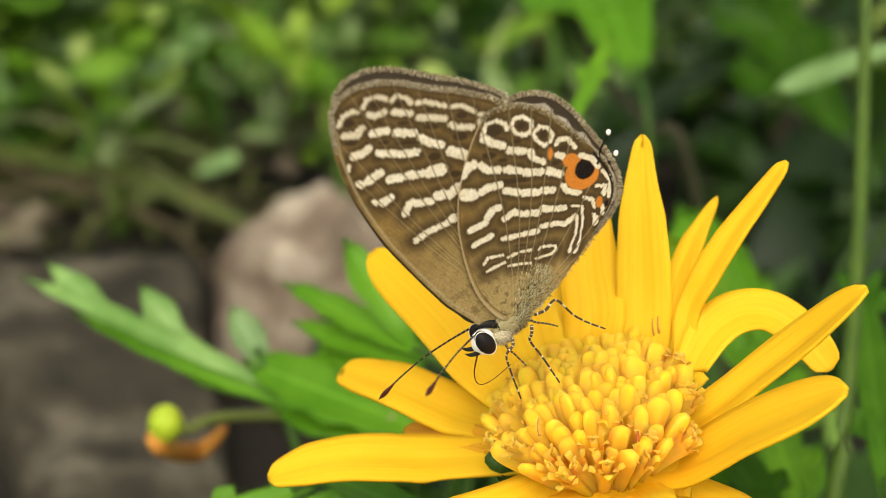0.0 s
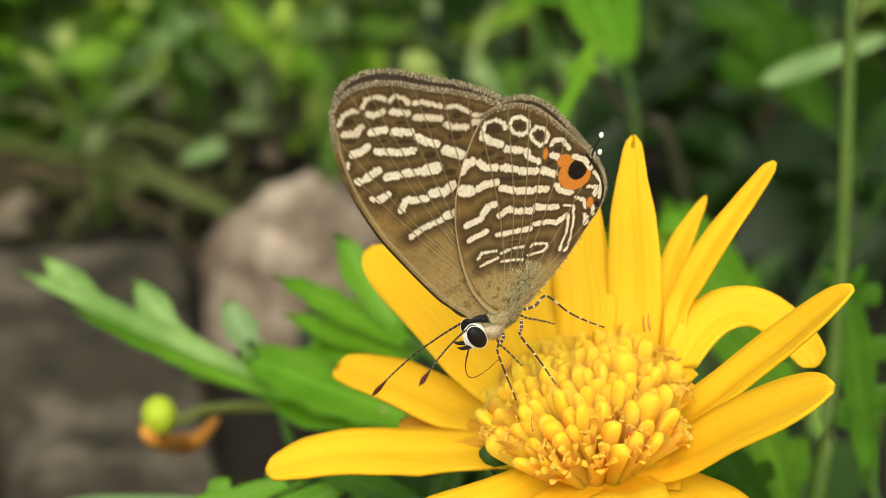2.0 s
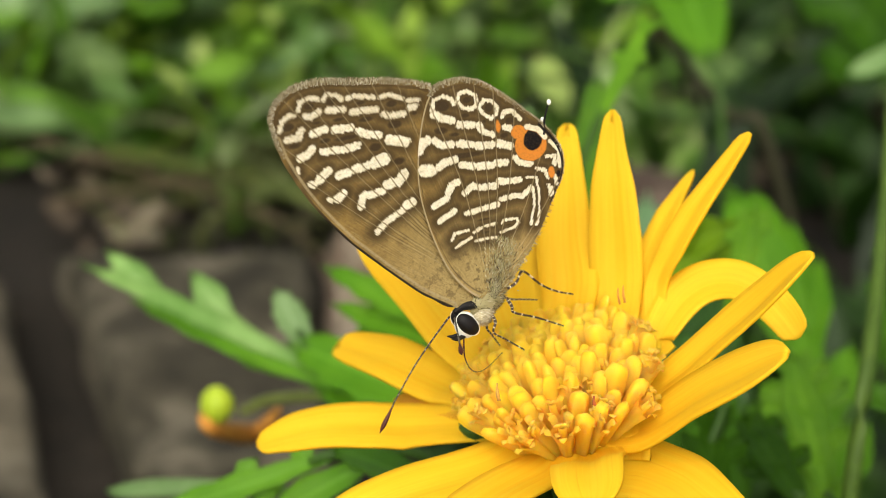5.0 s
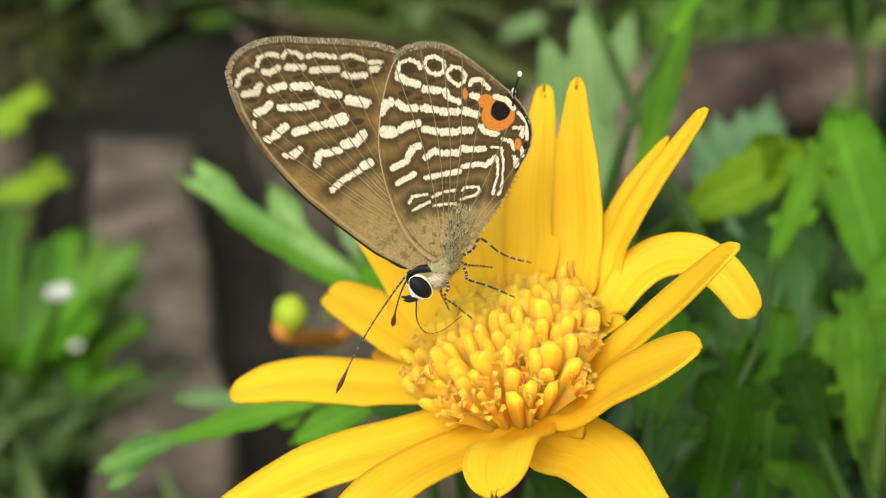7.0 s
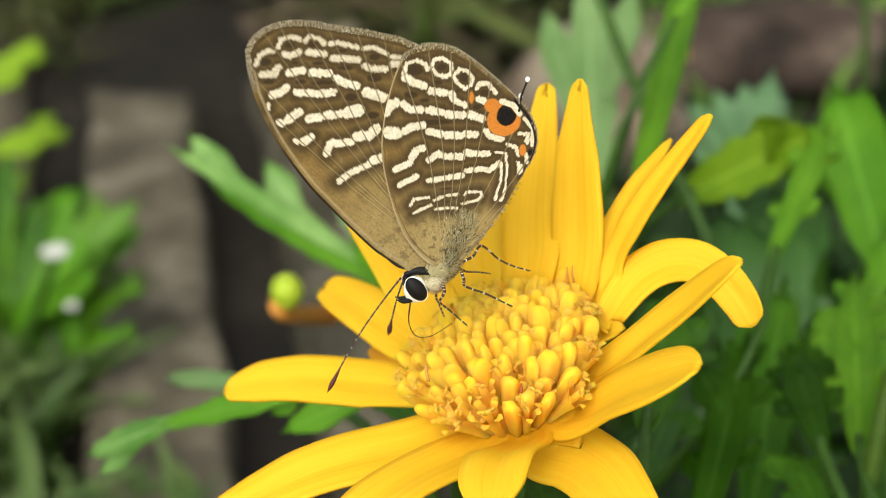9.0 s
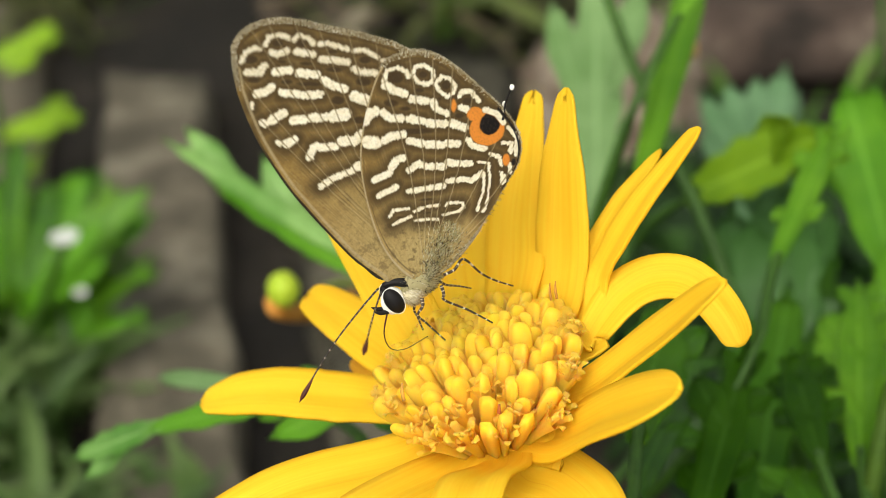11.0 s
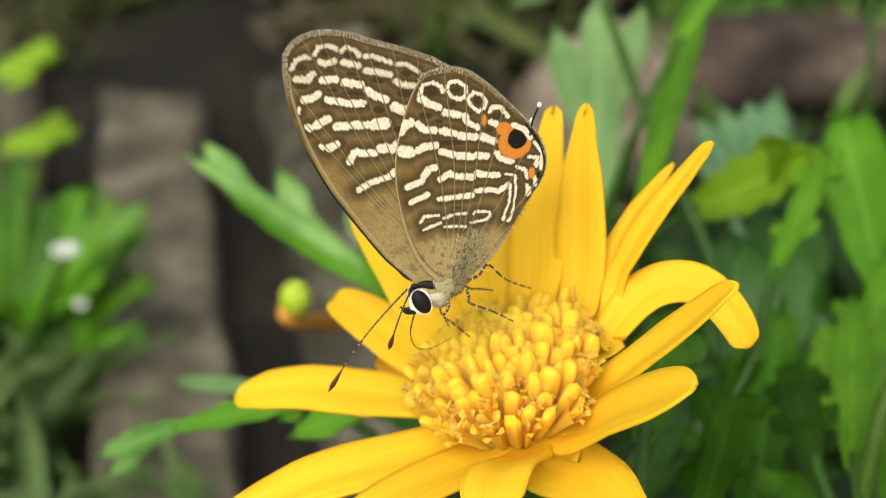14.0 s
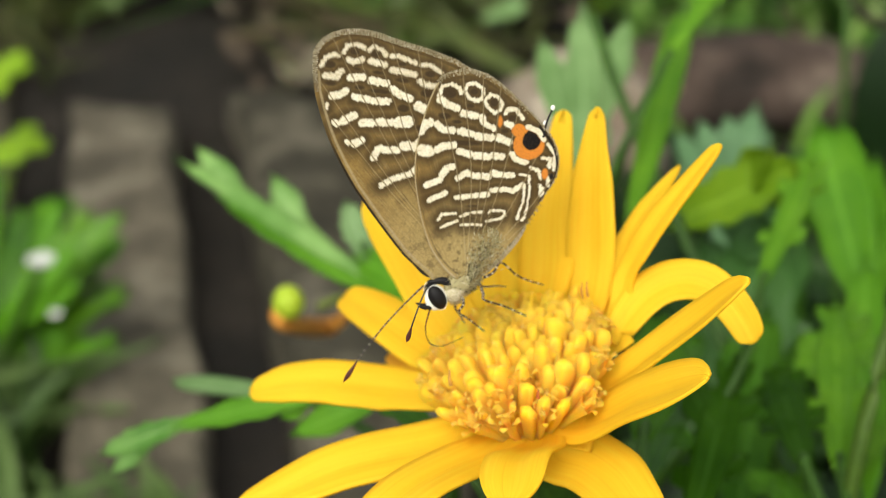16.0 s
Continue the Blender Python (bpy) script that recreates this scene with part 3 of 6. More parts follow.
def leaf_mesh(base, tip, width, lobes, sag, mat, normal, slim=1.0):
    """A smooth narrow leaf, or one cut into forward-pointing toothed lobes."""
    base, tip, normal = np.array(base, dtype=float), np.array(tip, dtype=float), np.array(normal, dtype=float)
    length = np.linalg.norm(tip - base)
    d = (tip - base) / length
    side = unit(np.cross(d, normal))
    up = np.cross(side, d)
    seed = float(base[0] * 991 + tip[1] * 577)
    rng = random.Random(int(abs(seed) * 1000))
    thick = max(0.00025, width * 0.03)
    if lobes == 0:
        return mesh_of("leaf", *blade(base, d, side, up, length, width / 2, sag, 0.2, 0, seed, thick)[:2], mat, blade(base, d, side, up, length, width / 2, sag, 0.2, 0, seed, thick)[2])
    pieces = [blade(base, d, side, up, length, width * 0.32 * slim, sag, 0.25, 2, seed, thick, taper=True)]
    for k in range(lobes):
        u = 0.12 + 0.66 * (k + 0.5) / lobes
        for sgn in (-1, 1):
            s = u + rng.uniform(-0.05, 0.05) + (0.05 if sgn > 0 else 0)
            at = base + d * s * length + up * (sag * length * (0.25 - (s - 0.5) ** 2) - 0.00012 * (k + 1) - (0.00006 if sgn > 0 else 0))
            a = radians(rng.uniform(34, 50)) * sgn
            way = d * math.cos(a) + side * math.sin(a) + up * rng.uniform(-0.12, 0.2)
            way = unit(way)
            across = unit(np.cross(way, up))
            long = width * rng.uniform(0.62, 0.86) * (1.0 - 0.25 * abs(u - 0.5))
            pieces.append(blade(at, way, across, np.cross(across, way), long, long * rng.uniform(0.36, 0.46) * slim, rng.uniform(-0.1, 0.15), 0.2, 2, seed + k + sgn, thick, s, min(1, s + 0.3), True))
    # three-toothed end
    for sgn in (-1, 1):
        at = base + d * 0.80 * length + up * (sag * length * (0.25 - 0.09) - 0.0001)
        a = radians(26) * sgn
        way = unit(d * math.cos(a) + side * math.sin(a))
        across = unit(np.cross(way, up))
        pieces.append(blade(at, way, across, np.cross(across, way), length * 0.17, width * 0.11, 0.0, 0.2, 1, seed + sgn, thick, 0.8, 1.0, True))
    v, f, uv = joined(pieces)
    return mesh_of("leaf", v, f, mat, uv)


bush = thing("daisy_bush", (0, 0, 0), "green daisy bush with deeply lobed leaves and thin stems", "bush")
HUBS = [np.array((-0.004, 0.048, 0.075)), np.array((0.024, 0.065, 0.035)), np.array((0.060, 0.125, 0.035)), np.array((0.034, 0.045, 0.040))]


def leaf(owner, base, tip, width, lobes, sag, mat, normal, slim=1.0):
    part("leaf", leaf_mesh(base, tip, width, lobes, sag, mat, normal, slim), owner)
    b, t = np.array(base), np.array(tip)
    hub = min(HUBS, key=lambda h: np.linalg.norm(h - b))
    bend = b - unit(t - b) * 0.010 + np.array((0, 0, -0.004))
    part("leaf_stalk", mesh_of("leaf_stalk", *tube([b + unit(t - b) * 0.002, b, bend, (bend + hub) / 2 + np.array((0, 0.004, -0.006)), hub], [0.0004, 0.0005, 0.0006, 0.0007], 6, 14)[:2], stem_green), owner)


def stem(owner, points, radius, mat=None):
    v, f, uv = tube(points, [radius * 0.9, radius, radius * 1.1], 8, 30)
    part("stem", mesh_of("stem", v, f, mat or stem_green, uv), owner)


def lobed_leaf(owner, mat, normal, *blades, stalk=True):
    """A leaf drawn blade by blade: base, tip, width of each; the first is the main blade."""
    pieces = []
    normal = np.array(normal, dtype=float)
    for k, (base, tip, width) in enumerate(blades):
        p, t = np.array(base, dtype=float), np.array(tip, dtype=float)
        d = unit(t - p)
        side = unit(np.cross(d, normal))
        up = np.cross(side, d)
        length = np.linalg.norm(t - p)
        pieces.append(blade(p - up * 0.00012 * k, d, side, up, length, width / 2, 0.06 if k == 0 else 0.03, 0.22, 2 if k else 5, k * 1.7 + float(p[0]) * 300, max(0.00025, width * 0.03), taper=True))
    v, f, uv = joined(pieces)
    part("leaf", mesh_of("leaf", v, f, mat, uv), owner)
    if not stalk:
        return
    b, t = np.array(blades[0][0]), np.array(blades[0][1])
    hub = min(HUBS, key=lambda h: np.linalg.norm(h - b))
    bend = b - unit(t - b) * 0.008 + np.array((0, 0, -0.004))
    part("leaf_stalk", mesh_of("leaf_stalk", *tube([b + unit(t - b) * 0.002, b, bend, (bend + hub) / 2 + np.array((0, 0.004, -0.006)), hub], [0.0004, 0.0005, 0.0006, 0.0007], 6, 14)[:2], stem_green), owner)


for hub in HUBS:
    stem(bush, [hub, hub * np.array((1, 1, 0.55)) + np.array((0.003, 0.004, 0)), hub * np.array((1, 1, 0)) + np.array((0.004, 0.012, -0.015))], 0.0011)

leaf(bush, (-0.0185, 0.0375, 0.1123), (-0.0320, 0.0500, 0.1059), 0.0020, 0, 0.05, pale_leaf, (0.08, -0.49, 0.87), 0.80)
leaf(bush, (0.0103, 0.0468, 0.1244), (0.0196, 0.0809, 0.1334), 0.0032, 0, 0.08, bright_leaf, (-0.09, -0.57, 0.82), 0.80)
leaf(bush, (0.0074, 0.0147, 0.1188), (0.0156, 0.0411, 0.1145), 0.0064, 2, 0.08, leaf_leaf, (0.11, -0.53, 0.84), 0.80)
leaf(bush, (0.0217, 0.0170, 0.1127), (0.0214, 0.0280, 0.1118), 0.0056, 2, 0.06, leaf_leaf, (-0.13, -0.45, 0.88), 0.80)
leaf(bush, (0.0271, 0.0407, 0.0938), (0.0331, 0.0739, 0.0913), 0.0080, 3, 0.05, leaf_leaf, (-0.32, -0.42, 0.85), 0.80)
leaf(bush, (0.0205, 0.0379, 0.1234), (0.0285, 0.0547, 0.1286), 0.0046, 2, 0.05, bright_leaf, (-0.33, -0.50, 0.80), 0.80)
leaf(bush, (0.0263, 0.0266, 0.1126), (0.0305, 0.0492, 0.1163), 0.0072, 3, 0.05, bright_leaf, (-0.35, -0.47, 0.81), 0.80)
leaf(bush, (0.0325, 0.0263, 0.1154), (0.0404, 0.0507, 0.1258), 0.0062, 3, 0.05, leaf_leaf, (-0.38, -0.46, 0.80), 0.80)
leaf(bush, (0.0143, 0.0605, 0.1346), (0.0228, 0.0724, 0.1425), 0.0033, 1, 0.08, bright_leaf, (-0.03, -0.70, 0.72), 0.80)
leaf(bush, (0.0526, 0.1440, 0.1174), (0.0548, 0.1750, 0.1282), 0.0240, 1, 0.05, vivid_leaf, (-0.32, -0.60, 0.74), 0.80)
leaf(bush, (0.0822, 0.1188, 0.1280), (0.0680, 0.1294, 0.1183), 0.0035, 0, 0.05, pale_leaf, (-0.31, -0.65, 0.69), 0.80)
# shadowy leaves: their shade comes from the darkened green
leaf(bush, (0.0225, 0.0231, 0.1152), (0.0230, 0.0395, 0.1151), 0.0063, 2, 0.05, shaded_leaf, (-0.33, -0.48, 0.81), 0.80)
leaf(bush, (0.1009, 0.1686, 0.0981), (0.0914, 0.2014, 0.1189), 0.0198, 2, 0.05, shaded_leaf, (-0.37, -0.59, 0.71), 0.80)
leaf(bush, (0.0117, 0.0148, 0.1123), (0.0184, 0.0338, 0.1198), 0.0065, 2, 0.05, shaded_leaf, (-0.26, -0.47, 0.84), 0.80)
lobed_leaf(bush, sheen_leaf, (-0.20, -0.74, 0.65), ((-0.0117, 0.0548, 0.1139), (-0.0350, 0.0763, 0.1176), 0.0021), ((-0.0253, 0.0680, 0.1152), (-0.0322, 0.0752, 0.1193), 0.0026), ((-0.0196, 0.0630, 0.1148), (-0.0237, 0.0687, 0.1193), 0.0028), ((-0.0163, 0.0597, 0.1144), (-0.0247, 0.0681, 0.1163), 0.0024), ((-0.0270, 0.0698, 0.1160), (-0.0308, 0.0736, 0.1181), 0.0026))
# lower half of the same leaf, in green without the painted sheen
lobed_leaf(bush, vivid_leaf, (-0.02, -0.80, 0.60), ((-0.0109, 0.0533, 0.1128), (-0.0301, 0.0717, 0.1154), 0.0022), ((-0.0196, 0.0626, 0.1143), (-0.0266, 0.0688, 0.1148), 0.0020), ((-0.0141, 0.0566, 0.1131), (-0.0211, 0.0637, 0.1139), 0.0026), stalk=False)
lobed_leaf(bush, pale_leaf, (-0.16, -0.62, 0.77), ((-0.0132, 0.0572, 0.1154), (-0.0158, 0.0618, 0.1197), 0.0030))
lobed_leaf(bush, vivid_leaf, (-0.10, -0.70, 0.70), ((-0.0009, 0.0428, 0.1153), (-0.0151, 0.0589, 0.1153), 0.0056), ((-0.0033, 0.0453, 0.1142), (-0.0132, 0.0554, 0.1123), 0.0038), ((-0.0089, 0.0536, 0.1171), (-0.0052, 0.0522, 0.1225), 0.0030))
lobed_leaf(bush, vivid_leaf, (-0.12, -0.66, 0.74), ((-0.0006, 0.0456, 0.1209), (-0.0117, 0.0593, 0.1228), 0.0026), ((-0.0021, 0.0479, 0.1215), (-0.0066, 0.0564, 0.1281), 0.0036), ((-0.0014, 0.0462, 0.1201), (-0.0112, 0.0574, 0.1199), 0.0025), ((-0.0029, 0.0481, 0.1199), (-0.0084, 0.0537, 0.1184), 0.0038))
lobed_leaf(bush, vivid_leaf, (0.02, -0.70, 0.72), ((-0.0134, 0.0269, 0.1207), (-0.0302, 0.0309, 0.1133), 0.0021), ((-0.0209, 0.0291, 0.1174), (-0.0192, 0.0298, 0.1194), 0.0018), ((-0.0171, 0.0280, 0.1190), (-0.0199, 0.0280, 0.1165), 0.0018), ((-0.0111, 0.0255, 0.1207), (-0.0192, 0.0269, 0.1156), 0.0026), ((-0.0152, 0.0275, 0.1198), (-0.0163, 0.0291, 0.1210), 0.0018))
lobed_leaf(bush, leaf_leaf, (-0.05, -0.58, 0.82), ((-0.0072, 0.0156, 0.1237), (-0.0140, 0.0266, 0.1218), 0.0025))
lobed_leaf(bush, sheen_leaf, (0.14, -0.66, 0.74), ((-0.0275, 0.0304, 0.1147), (-0.0356, 0.0311, 0.1107), 0.0022), ((-0.0304, 0.0306, 0.1130), (-0.0345, 0.0299, 0.1096), 0.0015), ((-0.0297, 0.0308, 0.1138), (-0.0339, 0.0313, 0.1119), 0.0013), stalk=False)
lobed_leaf(bush, pale_leaf, (-0.16, -0.60, 0.78), ((0.0095, 0.0720, 0.1079), (0.0110, 0.1024, 0.1267), 0.0056), ((0.0091, 0.0829, 0.1149), (0.0057, 0.0992, 0.1232), 0.0038), ((0.0118, 0.0847, 0.1180), (0.0163, 0.1005, 0.1254), 0.0035))
lobed_leaf(bush, blue_leaf, (-0.22, -0.56, 0.80), ((0.0275, 0.0887, 0.0969), (0.0370, 0.1195, 0.1063), 0.0051), ((0.0323, 0.1032, 0.1020), (0.0383, 0.1170, 0.1039), 0.0031), ((0.0317, 0.1039, 0.1032), (0.0328, 0.1178, 0.1053), 0.0031), ((0.0310, 0.1032, 0.1020), (0.0289, 0.1175, 0.1048), 0.0032), ((0.0303, 0.1022, 0.1002), (0.0254, 0.1159, 0.1040), 0.0035), ((0.0293, 0.0997, 0.1000), (0.0251, 0.1118, 0.1010), 0.0032), ((0.0296, 0.0994, 0.0994), (0.0374, 0.1093, 0.1005), 0.0035))
lobed_leaf(bush, olive_leaf, (-0.20, -0.72, 0.66), ((0.0183, 0.0717, 0.1123), (0.0310, 0.0660, 0.1225), 0.0058), ((0.0245, 0.0724, 0.1159), (0.0268, 0.0655, 0.1240), 0.0042), ((0.0256, 0.0725, 0.1165), (0.0325, 0.0650, 0.1200), 0.0040), ((0.0215, 0.0710, 0.1140), (0.0250, 0.0690, 0.1190), 0.0040))
lobed_leaf(bush, soft_leaf, (-0.20, -0.60, 0.77), ((0.0239, 0.0537, 0.0974), (0.0292, 0.0766, 0.1125), 0.0095), ((0.0260, 0.0654, 0.1033), (0.0230, 0.0759, 0.1087), 0.0058), ((0.0272, 0.0664, 0.1053), (0.0339, 0.0742, 0.1099), 0.0055), ((0.0256, 0.0631, 0.0993), (0.0209, 0.0668, 0.1040), 0.0052), ((0.0262, 0.0636, 0.1003), (0.0335, 0.0645, 0.1046), 0.0034), ((0.0277, 0.0688, 0.1099), (0.0322, 0.0782, 0.1123), 0.0044), ((0.0268, 0.0689, 0.1099), (0.0264, 0.0792, 0.1120), 0.0044))
lobed_leaf(bush, leaf_leaf, (-0.13, -0.54, 0.83), ((0.0309, 0.0674, 0.0840), (0.0325, 0.1082, 0.0947), 0.0152), ((0.0311, 0.0885, 0.0925), (0.0277, 0.1041, 0.0917), 0.0075), ((0.0338, 0.0891, 0.0937), (0.0398, 0.1057, 0.0944), 0.0061), ((0.0305, 0.0731, 0.0859), (0.0260, 0.0885, 0.0847), 0.0065))
lobed_leaf(bush, vivid_leaf, (-0.32, -0.52, 0.79), ((0.0325, 0.0381, 0.0961), (0.0388, 0.0683, 0.1117), 0.0058), ((0.0376, 0.0625, 0.1081), (0.0356, 0.0833, 0.1200), 0.0072), ((0.0359, 0.0710, 0.1121), (0.0318, 0.0820, 0.1158), 0.0055), ((0.0366, 0.0714, 0.1131), (0.0387, 0.0838, 0.1193), 0.0049), ((0.0379, 0.0657, 0.1104), (0.0422, 0.0811, 0.1166), 0.0037), ((0.0374, 0.0602, 0.1079), (0.0437, 0.0756, 0.1146), 0.0033), ((0.0361, 0.0541, 0.1035), (0.0437, 0.0645, 0.1093), 0.0043), ((0.0350, 0.0481, 0.0995), (0.0434, 0.0577, 0.1037), 0.0039))
lobed_leaf(bush, leaf_leaf, (-0.18, -0.55, 0.82), ((0.0193, 0.0312, 0.1018), (0.0262, 0.0567, 0.1116), 0.0056), ((0.0242, 0.0433, 0.1055), (0.0301, 0.0548, 0.1085), 0.0032), ((0.0222, 0.0435, 0.1056), (0.0220, 0.0541, 0.1095), 0.0032))
lobed_leaf(bush, bright_leaf, (-0.27, -0.52, 0.81), ((0.0329, 0.0425, 0.1012), (0.0393, 0.0588, 0.1043), 0.0059), ((0.0351, 0.0480, 0.1025), (0.0362, 0.0589, 0.1026), 0.0033))
lobed_leaf(bush, leaf_leaf, (-0.08, -0.53, 0.85), ((0.0076, 0.0143, 0.1240), (0.0112, 0.0293, 0.1261), 0.0048), ((0.0096, 0.0219, 0.1252), (0.0142, 0.0284, 0.1244), 0.0025))
stem(bush, [(0.0102, 0.0850, 0.1306), (0.0131, 0.0767, 0.1242), (0.0165, 0.0686, 0.1181), (0.0200, 0.0624, 0.1115), (0.0273, 0.0491, 0.0924), (0.0372, 0.0640, 0.0542)], 0.00063)
stem(bush, [(0.0220, 0.0497, 0.1094), (0.0248, 0.0459, 0.1027), (0.0288, 0.0501, 0.0902), (0.0395, 0.0680, 0.0410)], 0.00056)
stem(bush, [(0.0259, 0.0625, 0.1016), (0.0211, 0.0562, 0.1006), (0.0153, 0.0459, 0.1027)], 0.00024)
stem(bush, [(0.0424, 0.0608, 0.1520), (0.0397, 0.0530, 0.1421), (0.0336, 0.0384, 0.1296), (0.0281, 0.0271, 0.1203), (0.0260, 0.0235, 0.1048)], 0.00066, stem_olive)
stem(bush, [(-0.0192, 0.0719, 0.1017), (-0.0161, 0.0698, 0.1040), (-0.0104, 0.0586, 0.1096), (-0.0035, 0.0459, 0.1152)], 0.00056, stem_pale)
BUD = (-0.0218, 0.0633, 0.1071)
HUSK = (-0.0187, 0.0718, 0.0991)
HUSK_END = (-0.0155, 0.0702, 0.1026)
OB = (0.0193, 0.0833, 0.1235)


def bud(place, size, husk_end, mat=None):
    b = part("bud", mesh_of("bud", *joined([ball(place, (size * 0.92, size * 0.92, size * 1.05), None, 12, 18, 0.05)])[:2], mat or bud_green), bush, "small withered tan bud" if mat else "round yellow-green flower bud")
    if husk_end is not None:
        h, e = np.array(HUSK), np.array(husk_end)
        p = np.array(place)
        v, f, uv = tube([p + np.array((-size * 0.9, 0, -size * 0.55)), p + np.array((-size * 0.3, -0.0004, -size * 1.25)), h, (h + e) / 2 + np.array((0, 0, -0.0006)), e], [0.0004, 0.0009, 0.0011, 0.0008, 0.0004], 8, 22)
        part("husk", mesh_of("husk", v, f, husk_orange, uv), b, "withered orange sepal")


bud(BUD, 0.0018, HUSK_END)
bud(OB, 0.0012, None, husk_tan)


# small weed with a white flower between the stones
weed = thing("weed_plant", (-0.099, 0.212, -0.01), "leafy bright green weed with a small white flower", "weed")


def weed_leaves():
    rng = random.Random(31)
    origin = np.array((-0.099, 0.212, -0.01))
    for k in range(120):
        a = k * 2.4
        if math.sin(a) < -0.15 and math.cos(a) > -0.4:
            continue
        r = 0.014 + 0.019 * rng.random()
        base = np.array((0.004 * math.cos(a), 0.004 * math.sin(a), 0.006 + 0.02 * rng.random()))
        tip = base + np.array((r * math.cos(a), r * math.sin(a), 0.008 + 0.022 * rng.random()))
        me = leaf_mesh(base, tip, 0.005 + 0.004 * rng.random(), rng.choice((0, 0, 1)), 0.2, (vivid_leaf, bright_leaf, vivid_leaf, leaf_leaf, bright_leaf)[(k * 7) % 11 % 5], (rng.uniform(-0.6, 0.6), -0.5, 1))
        part("leaf", me, weed)
    v, f, uv = tube([(0, 0, 0), (0.006, -0.004, 0.02), (0.0193, -0.0179, 0.0495)], [0.0014, 0.001], 6, 10)
    part("stem", mesh_of("stem", v, f, stem_green, uv), weed)
    for heart, size in (((0.0193, -0.0179, 0.0495), 1.0), ((0.0215, -0.0200, 0.0395), 0.45)):
        pieces = []
        for k in range(6):
            turn = np.array(Euler((0.5, 0, k * math.pi / 3)).to_matrix())
            pieces.append(ball(np.array(heart) + turn @ np.array((0.0, 0.0018 * size, 0)), (0.0011 * size, 0.0015 * size, 0.0005), turn, 6, 10))
        part("flower", mesh_of("flower", *joined(pieces)[:2], petal_white), weed, "small white blossom")


weed_leaves()



def tuft(place, count, reach, height, mats, label, seed):
    """A low weed with leaves fanning from one root."""
    rng = random.Random(seed)
    plant = thing("weed_plant", place, label, "weed")
    for k in range(count):
        a = k * 2.4 + rng.uniform(-0.3, 0.3)
        base = np.array((0.003 * math.cos(a), 0.003 * math.sin(a), height * rng.uniform(0.1, 0.5)))
        r = reach * rng.uniform(0.6, 1.1)
        tip = base + np.array((r * math.cos(a), r * math.sin(a), height * rng.uniform(0.2, 0.7)))
        part("leaf", leaf_mesh(base, tip, reach * rng.uniform(0.3, 0.5), rng.choice((0, 1)), 0.2, rng.choice(mats), (0, -0.4, 1)), plant)
    v, f, uv = tube([(0, 0, -0.004), (0.002, 0, height * 0.3), (0.001, 0, height * 0.6)], [0.0016, 0.001], 6, 8)
    part("stem", mesh_of("stem", v, f, stem_green, uv), plant)


tuft((-0.098, 0.520, -0.01), 24, 0.055, 0.070, (fresh_leaf, pale_leaf, pale_leaf), "pale fresh green weed with broad leaves behind the stones", 3)
tuft((-0.040, 0.570, -0.01), 26, 0.055, 0.075, (fresh_leaf, pale_leaf, fresh_leaf), "bushy fresh green weed growing in the grass", 4)
tuft((0.030, 0.640, -0.01), 24, 0.055, 0.070, (fresh_leaf, pale_leaf), "light green weed with arching leaves among the grass", 5)
tuft((-0.072, 0.660, -0.01), 22, 0.060, 0.080, (fresh_leaf, leaf_leaf), "leafy green weed in the grass behind the rock", 6)
tuft((-0.083, 0.555, -0.01), 22, 0.042, 0.052, (fresh_leaf, fresh_leaf, bright_leaf), "fresh green low weed at the edge of the soil", 7)

spread = thing("weed_plant", (-0.070, 0.520, -0.01), "pale green weed with wide drooping leaves over dry stems", "weed")
for base, tip, wide, mat in (
        ((0.0136, -0.0519, 0.0215), (-0.0210, -0.0657, 0.0305), 0.0099, pale_leaf),
        ((0.0059, -0.0435, 0.0260), (-0.0348, -0.0455, 0.0350), 0.0124, fresh_leaf),
        ((0.0089, -0.0505, 0.0233), (0.0259, -0.0479, 0.0217), 0.0089, fresh_leaf),
        ((-0.0001, -0.0107, 0.0239), (0.0155, 0.0103, 0.0260), 0.0104, pale_leaf),
        ((0.0293, 0.0025, 0.0123), (0.0487, 0.0328, 0.0117), 0.0152, fresh_leaf),
        ((0.0136, -0.0158, 0.0163), (-0.0120, -0.0067, 0.0297), 0.0094, pale_leaf)):
    part("leaf", leaf_mesh(base, tip, wide, 0, 0.08, mat, (0, -0.75, 0.65)), spread)
    foot_of = np.array(base) * 0.3
    part("leaf_stalk", mesh_of("leaf_stalk", *tube([(0, 0, 0), foot_of + np.array((0, 0, 0.012)), base], [0.0012, 0.0007], 6, 10)[:2], stem_green), spread)

trailing = thing("weed_plant", (-0.012, 0.405, -0.008), "olive-green trailing weed with strap leaves on bare soil", "weed")
for base, tip, wide, mat in (
        ((0.0036, -0.0066, 0.023), (0.0390, -0.0270, 0.012), 0.0050, drab_leaf),
        ((0.0256, 0.0120, 0.016), (0.0390, 0.0170, 0.020), 0.0058, pale_leaf),
        ((0.0040, 0.0700, 0.024), (0.0440, 0.1330, 0.032), 0.0085, pale_leaf),
        ((-0.0040, 0.0100, 0.018), (-0.0420, 0.0330, 0.020), 0.0048, drab_leaf),
        ((0.0020, -0.0020, 0.012), (0.0170, -0.0020, 0.018), 0.0060, drab_leaf)):
    part("leaf", leaf_mesh(base, tip, wide, 0, 0.08, mat, (0, -0.75, 0.65)), trailing)
    part("leaf_stalk", mesh_of("leaf_stalk", *tube([(0, 0, 0), np.array(base) * 0.4 + np.array((0, 0, 0.004)), base], [0.0010, 0.0006], 6, 10)[:2], stem_olive), trailing)

